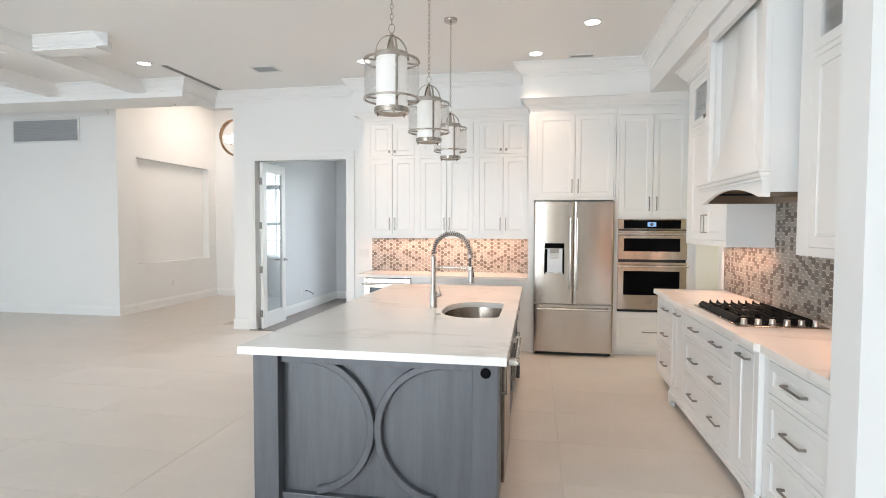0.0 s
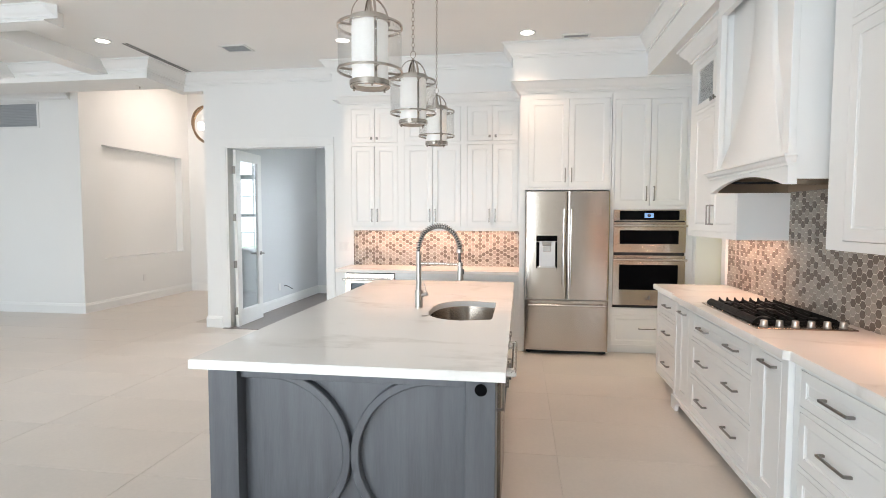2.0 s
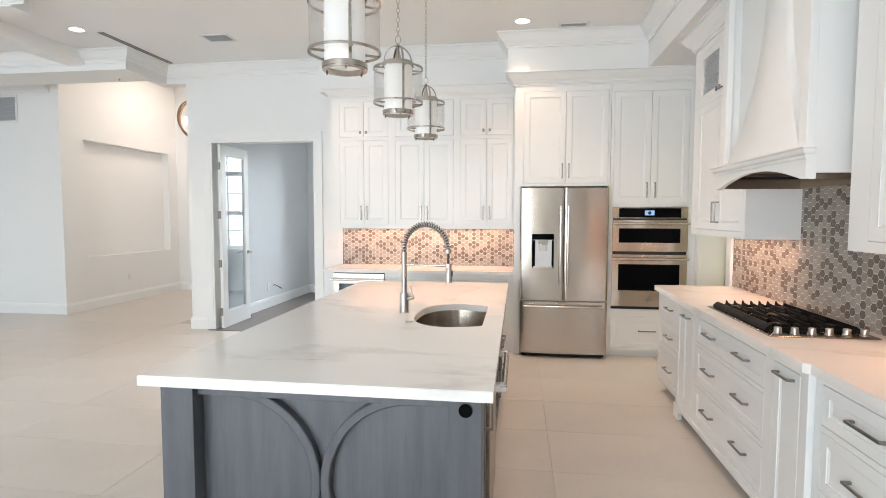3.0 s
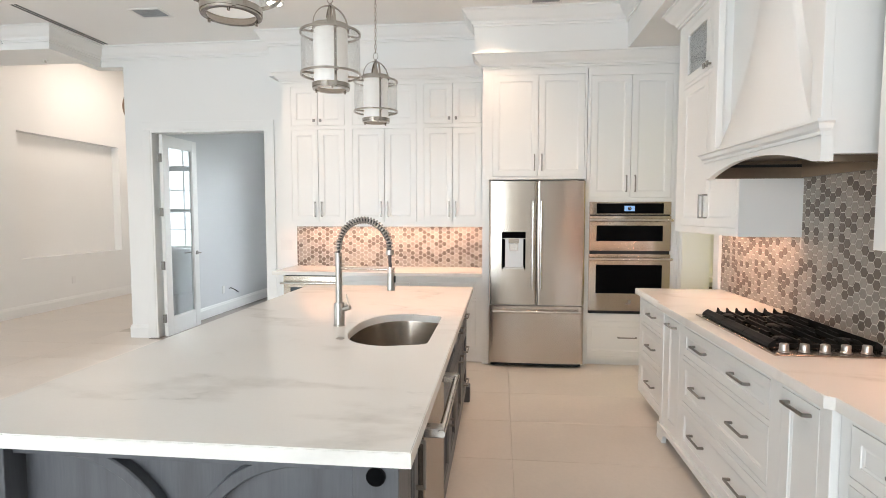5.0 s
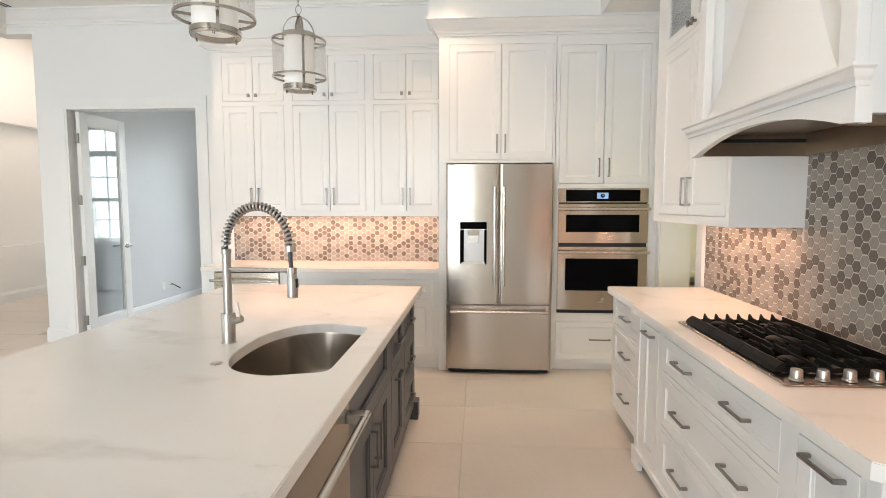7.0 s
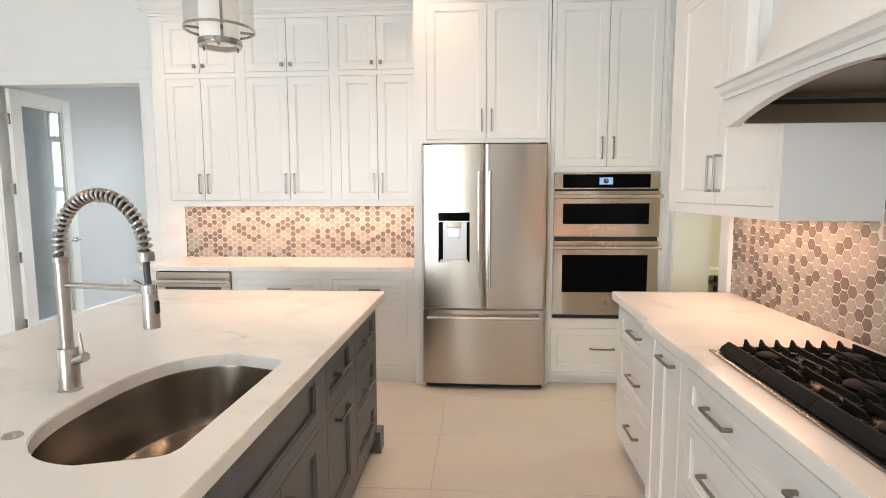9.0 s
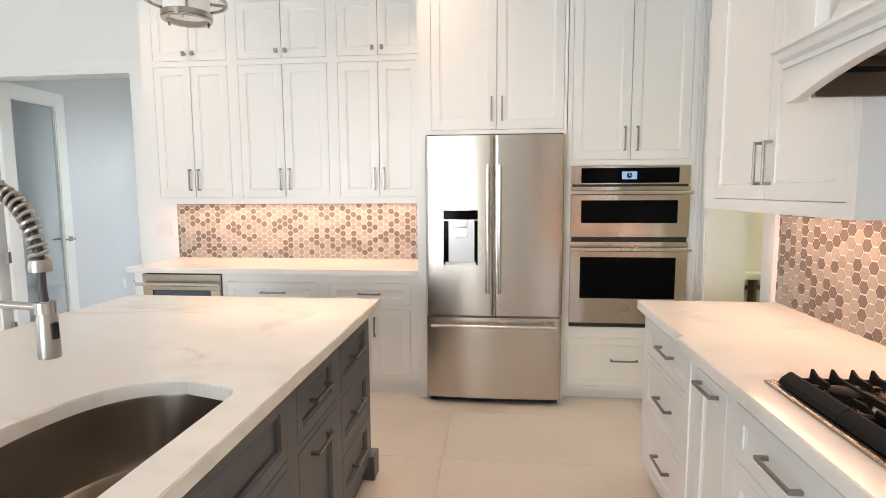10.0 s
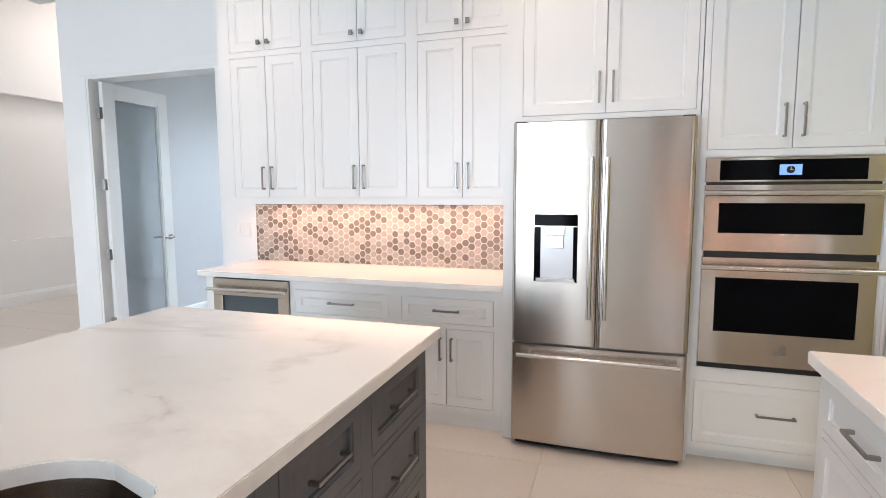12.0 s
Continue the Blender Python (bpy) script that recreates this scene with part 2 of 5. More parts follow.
def extrude_profile(bm, prof, place, a, b):
    """A closed profile of (out, up) drawn from station a to station b; place(s, out, up) gives the point."""
    A = [bm.verts.new(place(a, o, u)) for o, u in prof]
    B = [bm.verts.new(place(b, o, u)) for o, u in prof]
    n = len(prof)
    for k in range(n):
        bm.faces.new((A[k], A[(k + 1) % n], B[(k + 1) % n], B[k]))
    bm.faces.new(A[::-1])
    bm.faces.new(B)


def mesh_of(name, bm, mat, smooth=False):
    bmesh.ops.recalc_face_normals(bm, faces=bm.faces)
    me = bpy.data.meshes.new(name)
    bm.to_mesh(me)
    bm.free()
    me.materials.append(mat)
    if smooth:
        me.polygons.foreach_set("use_smooth", [True] * len(me.polygons))
        me.set_sharp_from_angle(angle=radians(38))
    return me


def part(name, bm, mat, parent, label="", smooth=False):
    ob = new(name, mesh_of(name, bm, mat, smooth))
    ob.parent = parent
    return tagged(ob, label)


def thing(name, m, label, category, group="", kind=""):
    ob = new(name)
    ob.empty_display_size = 0.1
    ob.matrix_basis = m
    return tagged(ob, label, category, group, kind)


def solid(name, bm, mat, label="", category="", group="", kind="", smooth=False):
    return tagged(new(name, mesh_of(name, bm, mat, smooth)), label, category, group, kind)


def structure(name, bm, mat, label, smooth=False):
    return solid(name, bm, mat, label, "", "", "structure", smooth)


CROWN = [(0, 0), (0.115, 0), (0.115, -0.016), (0.10, -0.022), (0.088, -0.045), (0.058, -0.085), (0.034, -0.105), (0.026, -0.125), (0.014, -0.13), (0.014, -0.15), (0, -0.15)]
BASE = [(0, 0), (0.018, 0), (0.018, 0.12), (0.014, 0.128), (0.010, 0.15), (0.004, 0.158), (0, 0.158)]


def run(bm, prof, p, q, out, z, m0=0, m1=0, scale=1.0):
    """A moulding from p to q (plan points) that stands out to the side `out`; m0, m1: +1 at an outside corner, -1 at an inside one."""
    p, q, out = Vector((*p, 0)), Vector((*q, 0)), Vector((*out, 0))
    d = (q - p).normalized()
    A = [bm.verts.new(p - d * (o * scale * m0) + out * o * scale + Vector((0, 0, z + u * scale))) for o, u in prof]
    B = [bm.verts.new(q + d * (o * scale * m1) + out * o * scale + Vector((0, 0, z + u * scale))) for o, u in prof]
    n = len(prof)
    for k in range(n):
        bm.faces.new((A[k], A[(k + 1) % n], B[(k + 1) % n], B[k]))
    bm.faces.new(A[::-1])
    bm.faces.new(B)


def wall(name, axis, face, thick, a0, a1, z0, z1, openings, mat, label):
    """A wall along x or y, from `face` to `face + thick`, with openings (a0, a1, z0, z1) cut right through."""
    bm = bmesh.new()
    us = sorted({a0, a1, *[o[0] for o in openings], *[o[1] for o in openings]})
    zs = sorted({z0, z1, *[o[2] for o in openings], *[o[3] for o in openings]})
    f0, f1 = min(face, face + thick), max(face, face + thick)
    for u0, u1 in zip(us, us[1:]):
        for w0, w1 in zip(zs, zs[1:]):
            if any(o[0] <= u0 and u1 <= o[1] and o[2] <= w0 and w1 <= o[3] for o in openings):
                continue
            if axis == "x":
                box(bm, u0, u1, f0, f1, w0, w1)
            else:
                box(bm, f0, f1, u0, u1, w0, w1)
    bmesh.ops.remove_doubles(bm, verts=bm.verts, dist=0.0005)
    seen = {}
    for f in bm.faces:
        seen.setdefault(tuple(round(c, 3) for c in f.calc_center_median()), []).append(f)
    bmesh.ops.delete(bm, geom=[f for fs in seen.values() if len(fs) > 1 for f in fs], context="FACES_ONLY")
    return structure(name, bm, mat, label)


ZC = 3.42
NY = 10.0
DY = 10.09
EX = 4.80

# ---- the shell ----
bm = bmesh.new()
box(bm, -8.6, 7.2, -2.7, 14.0, -0.25, -0.004)
floor = structure("floor", bm, GROUT, "grouted bed under large pale beige floor tiles")
structure("office_floor", boxed(-1.05, 2.6, 10.02, 13.5, -0.004, 0.006), DARKFLOOR, "dark grey-brown office floor")
bm = bmesh.new()
box(bm, -8.6, 7.2, -2.7, 9.36, ZC, ZC + 0.2)
box(bm, -1.575, 7.2, 9.36, DY, ZC, ZC + 0.2)
structure("ceiling", bm, CEIL, "plain off-white painted ceiling")
structure("ceiling_hall", boxed(-3.95, -1.05, 9.9, 14.0, 4.25, 4.4), CEIL, "raised white hall ceiling")
structure("ceiling_office", boxed(-1.05, 2.6, 10.15, 13.7, 3.05, 3.2), CEIL, "white office ceiling")
structure("ceiling_pantry", boxed(5.0, 7.2, 7.4, 10.9, 3.1, 3.25), CEIL, "white pantry ceiling")

wall("wall_north", "x", NY, 0.24, 0.57, 7.2, 0, ZC + 0.2, [], WALL, "white painted wall behind the back counter")
wall("wall_north_door", "x", DY, 0.15, -1.30, 0.57, 0, ZC + 0.2, [(-0.985, 0.43, 0, 2.46)], WALL, "white painted wall with a double doorway")
wall("wall_east", "y", EX, 0.22, 5.23, 10.0, 0, ZC + 0.2, [(8.56, 9.34, 0, 2.42)], WALL, "white painted wall behind the cooktop counter")
wall("wall_stub", "x", 5.04, 0.19, 4.15, 7.2, 0, ZC, [], WALL, "end of a white painted wall beside the counter")
wall("wall_south", "x", -2.5, -0.2, -8.6, 7.2, 0, ZC, [(-6.0, 3.2, 0.1, 2.7)], WALL, "white wall with wide glazed opening")
wall("wall_west", "y", -8.5, -0.2, -2.7, 10.9, 0, ZC + 0.2, [(0.5, 7.5, 0.1, 2.7)], WALL, "white wall with wide glazed opening")
wall("wall_far_east", "y", 7.0, 0.2, -2.7, 11.0, 0, ZC, [], WALL, "plain white wall")
wall("wall_living_north", "x", 10.75, 0.16, -8.6, -3.92, 0, 4.3, [], WALL, "white wall with a return air grille")
wall("wall_hall_west", "y", -3.78, -0.14, 10.75, 13.65, 0, 4.3, [(11.18, 13.25, 0.83, 2.68)], WALL, "white hall wall with a deep picture niche")
structure("niche_back", boxed(-4.05, -3.921, 11.0, 13.45, 0.6, 2.9), WALL, "white back of the wall niche")
wall("wall_hall_north", "x", 13.5, 0.2, -4.0, 2.8, 0, 4.3, [(0.18, 1.42, 0.85, 2.75)], WALL, "white far wall with an office window")
wall("wall_office_west", "y", -1.05, -0.23, 10.15, 13.5, 0, 4.3, [], OFFICE, "pale blue-grey office wall")
wall("wall_office_east", "y", 2.6, 0.15, 10.15, 13.5, 0, 3.2, [], OFFICE, "pale blue-grey office wall")
structure("office_far_lining", boxed(-1.05, 0.18, 13.485, 13.4995, 0, 3.05), OFFICE, "pale blue-grey office wall")
structure("wall_hall_lining", boxed(-1.30, -1.2805, 10.151, 13.5, 0, 4.3), WALL, "white hall wall")
wall("wall_pantry_north", "x", 10.6, 0.15, 5.02, 7.0, 0, 3.2, [], YELLOW, "pale yellow pantry wall")
structure("pantry_lining", boxed(6.6, 6.62, 7.4, 10.6, 0, 3.1), YELLOW, "pale yellow pantry wall")
structure("pantry_lining_south", boxed(5.02, 6.6, 7.4, 7.42, 0, 3.1), YELLOW, "pale yellow pantry wall")

# header over the passage and drop soffits
bm = bmesh.new()
box(bm, -8.5, -1.575, 9.36, 9.90, 3.20, ZC + 0.2)
box(bm, -1.575, -1.30, DY, DY + 0.15, 3.20, ZC + 0.2)
box(bm, -1.70, -1.575, 9.90, DY + 0.15, 3.20, ZC + 0.2)
structure("passage_header", bm, WALL, "white boxed header beam in front of the hall passage")
structure("ceiling_living_back", boxed(-8.5, -3.92, 9.90, 10.75, 3.45, 3.6), CEIL, "off-white ceiling strip before the grille wall")
structure("hall_upper_wall", boxed(-3.92, -1.05, 9.78, 9.90, ZC + 0.2, 4.3), WALL, "white upper wall of the tall hall")
structure("hall_upper_side", boxed(-3.92, -3.78, 9.90, 10.75, 3.45, 4.3), WALL, "white upper wall of the tall hall")
structure("hall_upper_east", boxed(-1.30, -1.06, 9.90, 10.15, ZC + 0.2, 4.3), WALL, "white upper wall of the tall hall")
structure("soffit_cabinets", boxed(0.62, 2.84, 9.76, NY, 2.96, ZC), WALL, "white boxed soffit over the wall cabinets")
structure("soffit_tower", boxed(2.84, EX, 9.40, NY, 3.02, ZC), WALL, "white boxed soffit over the fridge cabinets")
structure("soffit_hood", boxed(4.27, EX, 5.23, 9.40, 3.02, ZC), WALL, "white boxed soffit over the hood wall")

# coffer beams of the living room ceiling
for x0, x1 in [(-2.32, -2.10), (-3.62, -3.40), (-4.92, -4.70), (-6.22, -6.00)]:
    structure("ceiling_beam", boxed(x0, x1, 3.0, 9.36, 3.26, ZC), CEIL, "white coffer beam along the ceiling")
for y0 in (7.72, 5.6, 3.5):
    for x0, x1 in [(-2.10, -1.36), (-3.40, -2.32), (-4.70, -3.62), (-6.00, -4.92), (-8.5, -6.22)]:
        structure("ceiling_cross_beam", boxed(x0, x1, y0, y0 + 0.21, 3.29, ZC), CEIL, "white coffer cross beam")
bm = bmesh.new()
for y0 in (7.72, 5.6):
    for x0, x1 in [(-2.10, -1.22), (-3.40, -2.32), (-4.70, -3.62), (-6.00, -4.92)]:
        run(bm, CROWN, (x1, y0), (x0, y0), (0, -1), ZC, -1, -1, 0.8)
structure("coffer_trim", bm, TRIM, "white crown moulding inside the ceiling coffers")

bm = bmesh.new()
run(bm, CROWN, (-1.575, DY), (0.62, DY), (0, -1), ZC, -1, 0)
run(bm, CROWN, (-8.5, 9.36), (-1.575, 9.36), (0, -1), ZC, 0, 1)
run(bm, CROWN, (-1.575, 9.36), (-1.575, DY), (1, 0), ZC, 1, -1)
run(bm, CROWN, (0.62, DY), (0.62, 9.76), (-1, 0), ZC, -1, 1)
run(bm, CROWN, (0.62, 9.76), (2.84, 9.76), (0, -1), ZC, 1, -1)
run(bm, CROWN, (2.84, 9.76), (2.84, 9.40), (-1, 0), ZC, -1, 1)
run(bm, CROWN, (2.84, 9.40), (4.27, 9.40), (0, -1), ZC, 1, -1)
run(bm, CROWN, (4.27, 9.40), (4.27, 5.23), (-1, 0), ZC, -1, 0)
run(bm, CROWN, (-8.5, 10.75), (-3.92, 10.75), (0, -1), 3.45, 0, 0)
run(bm, CROWN, (-3.78, 10.90), (-3.78, 13.5), (1, 0), 4.25, 0, -1)
run(bm, CROWN, (-3.78, 13.5), (-1.28, 13.5), (0, -1), 4.25, -1, 0)
structure("crown_trim", bm, TRIM, "white stepped crown moulding")

bm = bmesh.new()
run(bm, BASE, (-8.5, 10.75), (-3.78, 10.75), (0, -1), 0, 0, 1)
run(bm, BASE, (-3.78, 10.75), (-3.78, 13.5), (1, 0), 0, 1, -1)
run(bm, BASE, (-3.78, 13.5), (-1.30, 13.5), (0, -1), 0, -1, 0)
run(bm, BASE, (-1.30, DY), (-1.082, DY), (0, -1), 0, 1, 0)
run(bm, BASE, (-1.30, 13.5), (-1.30, DY), (-1, 0), 0, 0, 1)
run(bm, BASE, (-1.05, 10.15), (-1.05, 13.485), (1, 0), 0.006, 0, -1)
run(bm, BASE, (-1.05, 13.485), (0.18, 13.485), (0, -1), 0.006, -1, 0)
run(bm, BASE, (4.15, 5.23), (4.15, 5.04), (-1, 0), 0, 0, 1)
run(bm, BASE, (4.15, 5.04), (7.0, 5.04), (0, -1), 0, 1, 0)
structure("baseboard", bm, TRIM, "tall white baseboard")


def casing(name, axis, face, sign, a0, a1, top, width, label):
    """A door casing of two legs and a head round an opening, proud of the wall."""
    bm = bmesh.new()
    t = 0.02
    f0, f1 = (face - t, face) if sign < 0 else (face, face + t)
    for u0, u1, w0, w1 in [(a0 - width, a0, 0, top), (a1, a1 + width, 0, top), (a0 - width, a1 + width, top, top + width)]:
        if axis == "x":
            box(bm, u0, u1, f0, f1, w0, w1, 0.004)
        else:
            box(bm, f0, f1, u0, u1, w0, w1, 0.004)
    return structure(name, bm, TRIM, label)


casing("trim_office_door", "x", DY, -1, -0.985, 0.43, 2.46, 0.095, "white flat casing round the double doorway")
casing("trim_pantry_door", "y", EX, -1, 8.56, 9.34, 2.42, 0.08, "white flat casing round the pantry opening")
bm = bmesh.new()
box(bm, -0.985, -0.962, DY - 0.015, DY + 0.165, 0, 2.435)
box(bm, 0.407, 0.43, DY - 0.015, DY + 0.165, 0, 2.435)
box(bm, -0.985, 0.43, DY - 0.015, DY + 0.165, 2.435, 2.46)
structure("office_door_jamb", bm, TRIM, "white door jamb lining")
bm = bmesh.new()
box(bm, 4.785, 5.035, 8.56, 8.58, 0, 2.40)
box(bm, 4.785, 5.035, 9.32, 9.34, 0, 2.40)
box(bm, 4.785, 5.035, 8.56, 9.34, 2.40, 2.42)
structure("pantry_door_jamb", bm, TRIM, "white jamb lining of the pantry opening")

# ---- cabinets ----


def shaker(bm, u0, u1, v0, v1, t=0.02, rail=0.058, drop=0.008, front=-0.001):
    """A framed door or drawer front with a sunk panel; its face lies at d = front."""
    def loop(i, d):
        return [bm.verts.new(p) for p in ((u0 + i, d, v0 + i), (u1 - i, d, v0 + i), (u1 - i, d, v1 - i), (u0 + i, d, v1 - i))]
    rail = min(rail, (u1 - u0) * 0.3, (v1 - v0) * 0.3)
    rings = [loop(0, t), loop(0, front + 0.0015), loop(0.0015, front), loop(rail, front), loop(rail + 0.002, front + 0.004), loop(rail + 0.010, front + 0.006), loop(rail + 0.012, front + drop)]
    for a, b in zip(rings, rings[1:]):
        for k in range(4):
            bm.faces.new((a[k], a[(k + 1) % 4], b[(k + 1) % 4], b[k]))
    bm.faces.new(rings[-1])
    bm.faces.new(rings[0][::-1])


def pull(bm, u, v, length, upright, out=0.034, w=0.011):
    """A squared bar pull on two posts, centred at (u, v)."""
    h = length / 2
    if upright:
        box(bm, u - w / 2, u + w / 2, -out, -out + 0.009, v - h, v + h, 0.0015)
        for s in (-1, 1):
            box(bm, u - w / 2, u + w / 2, -out + 0.009, 0.0, v + s * (h - w / 2) - w / 2, v + s * (h - w / 2) + w / 2)
    else:
        box(bm, u - h, u + h, -out, -out + 0.009, v - w / 2, v + w / 2, 0.0015)
        for s in (-1, 1):
            box(bm, u + s * (h - w / 2) - w / 2, u + s * (h - w / 2) + w / 2, -out + 0.009, 0.0, v - w / 2, v + w / 2)


def cabinet(name, m, W, H, D, cells, label, category="cabinet", group="", mat=None, toe=0.0, toe_in=0.07, v_low=0.0, hollow=False, body_top=None, drop=0.0075):
    """A framed cabinet. Its face lies at d = 0, u runs to the right as one faces it, v up. cells: (u0, u1, v0, v1, kind, pulls)
    kind: door, drawer, glass or open; pulls: (u, v, length, upright) or (u, v, 0, knob)."""
    mat = mat or CAB
    root = thing(name, m, label, category, group)
    if hollow:
        t = 0.018
        for nm, dims in [("side", (0.002, t, 0.022, D, v_low, H)), ("side", (W - t, W - 0.002, 0.022, D, v_low, H)), ("back", (t, W - t, D - 0.01, D, v_low, H)), ("top", (t, W - t, 0.022, D - 0.01, H - t, H))]:
            part(nm, boxed(*dims), mat, root)
        g0, g1 = min(c[2] for c in cells if c[4] == "glass"), max(c[3] for c in cells if c[4] == "glass")
        part("body", boxed(t, W - t, 0.03, D - 0.01, v_low, g0 - 0.012), mat, root)
        part("shelf", boxed(t, W - t, 0.05, D - 0.012, (g0 + g1) / 2 - 0.005, (g0 + g1) / 2 + 0.005), GLASS, root, "clear glass shelf")
    else:
        part("body", boxed(0.002, W - 0.002, 0.022, D, toe, body_top or H), mat, root)
    if toe:
        part("toe_kick", boxed(0.002, W - 0.002, toe_in, D, 0, toe), mat, root)
    bm = bmesh.new()
    us = sorted({0, W, *[c[0] for c in cells], *[c[1] for c in cells]})
    vs = sorted({max(toe, v_low), H, *[c[2] for c in cells], *[c[3] for c in cells]})
    for a0, a1 in zip(us, us[1:]):
        for b0, b1 in zip(vs, vs[1:]):
            if not any(c[0] <= a0 and a1 <= c[1] and c[2] <= b0 and b1 <= c[3] for c in cells):
                box(bm, a0, a1, 0, 0.022, b0, b1)
    part("face_frame", bm, mat, root)
    g = 0.0022
    for u0, u1, v0, v1, kind, pulls in cells:
        if kind == "open":
            continue
        bm = bmesh.new()
        if kind == "glass":
            r = 0.055
            a0, a1, b0, b1 = u0 + g, u1 - g, v0 + g, v1 - g
            loops = []
            for ins, d in ((r, 0.02), (0, 0.02), (0, 0.0005), (0.0015, -0.001), (r, -0.001)):
                loops.append([bm.verts.new(p) for p in ((a0 + ins, d, b0 + ins), (a1 - ins, d, b0 + ins), (a1 - ins, d, b1 - ins), (a0 + ins, d, b1 - ins))])
            for p, q in zip(loops, loops[1:] + loops[:1]):
                for k in range(4):
                    bm.faces.new((p[k], p[(k + 1) % 4], q[(k + 1) % 4], q[k]))
            ob = part("door", bm, mat, root)
            part("pane", boxed(a0 + r - 0.004, a1 - r + 0.004, 0.008, 0.012, b0 + r - 0.004, b1 - r + 0.004), GLASS, ob, "clear glass pane")
        else:
            shaker(bm, u0 + g, u1 - g, v0 + g, v1 - g, rail=0.058 if kind == "door" else 0.045, drop=drop)
            ob = part("door" if kind == "door" else "drawer", bm, mat, root)
        for pu, pv, length, up in pulls:
            bm = bmesh.new()
            if length:
                pull(bm, pu, pv, length, up)
                part("handle", bm, PULL, ob, "brushed nickel bar pull")
            else:
                box(bm, pu - 0.006, pu + 0.006, -0.02, 0, pv - 0.006, pv + 0.006)
                box(bm, pu - 0.012, pu + 0.012, -0.032, -0.02, pv - 0.016, pv + 0.016, 0.002)
                part("knob", bm, PULL, ob, "square brushed nickel knob")
    return root


def pair(u0, u1, v0, v1, low=True, kind="door", length=0.16, knob=False, off=0.035):
    """Two doors that meet in the middle, with pulls beside the meeting edges."""
    c = (u0 + u1) / 2
    hv = v0 + 0.055 + length / 2 if low else v1 - 0.055 - length / 2
    if knob:
        hv, length = v0 + 0.05, 0
    return [(u0, c, v0, v1, kind, [(c - off, hv, length, True)]), (c, u1, v0, v1, kind, [(c + off, hv, length, True)])]


# wall cabinets over the back counter
UF = 9.66
units = [(0.80, 1.515, 0.895, 1.475), (1.515, 2.27, 1.557, 2.232), (2.27, 2.94, 2.31, 2.905)]
for a, b, d0, d1 in units:
    cells = pair(d0 - a, d1 - a, 1.40 - 1.353, 2.37 - 1.353) + pair(d0 - a, d1 - a, 2.41 - 1.353, 2.815 - 1.353, knob=True)
    cabinet("wall_cabinet", pose(a, UF, 1.353), b - a, 2.88 - 1.353, NY - UF, cells, "tall white shaker wall cabinet with two tiers of doors", "cabinet", "white wall cabinets")
bm = bmesh.new()
run(bm, CROWN, (0.80, NY), (0.80, UF), (-1, 0), 2.965, -1, 1, 0.75)
run(bm, CROWN, (0.80, UF), (2.94, UF), (0, -1), 2.965, 1, 0, 0.75)
box(bm, 0.80, 2.94, UF, NY, 2.88, 2.96)
structure("cabinet_crown", bm, CAB, "white crown moulding on top of the wall cabinets")

# tall surround of fridge and ovens
TF = 9.44
bm_cells = pair(3.017 - 2.925, 3.90 - 2.925, 0.0, 2.82 - 1.848)
surround = cabinet("fridge_cabinet", pose(2.925, TF, 1.82), 3.92 - 2.925, 2.87 - 1.82, NY - TF, [(a, b, c + 0.028, d + 0.028, k, [(p[0], p[1] + 0.028, p[2], p[3]) for p in h]) for a, b, c, d, k, h in bm_cells], "white two-door cabinet over the refrigerator")
structure("fridge_side_panel", boxed(2.925, 2.99, 9.38, NY, 0, 1.82, 0.002), CAB, "white end panel beside the refrigerator")
structure("fridge_mid_panel", boxed(3.905, 3.925, TF + 0.001, NY, 0, 1.82, 0.002), CAB, "white panel between refrigerator and ovens")
OX = 3.925
cells = pair(3.955 - OX, 4.707 - OX, 1.64, 2.80, off=0.04) + [(3.952 - OX, 4.709 - OX, 0.515, 1.605, "open", []), (3.947 - OX, 4.709 - OX, 0.10, 0.44, "drawer", [(4.33 - OX, 0.285, 0.18, False)])]
oven_cab = cabinet("oven_cabinet", pose(OX, TF, 0), EX - OX, 2.87, NY - TF, cells, "tall white oven cabinet with two doors above and a drawer below", toe=0.07, toe_in=0.05)
bm = bmesh.new()
run(bm, CROWN, (2.925, UF - 0.01), (2.925, TF), (-1, 0), 3.02, 0, 1, 0.9)
run(bm, CROWN, (2.925, TF), (4.799, TF), (0, -1), 3.02, 1, 0, 0.9)
box(bm, 2.926, EX, TF + 0.001, NY, 2.871, 3.02)
structure("tower_crown", bm, CAB, "white crown moulding over the fridge cabinets")
bm = bmesh.new()
for k in range(3):
    box(bm, 4.725 + k * 0.022, 4.741 + k * 0.022, TF - 0.006 - 0.003 * k, TF, 0.07, 2.86, 0.002)
structure("tower_trim", bm, CAB, "white fluted filler strip beside the ovens")

# ---- refrigerator ----


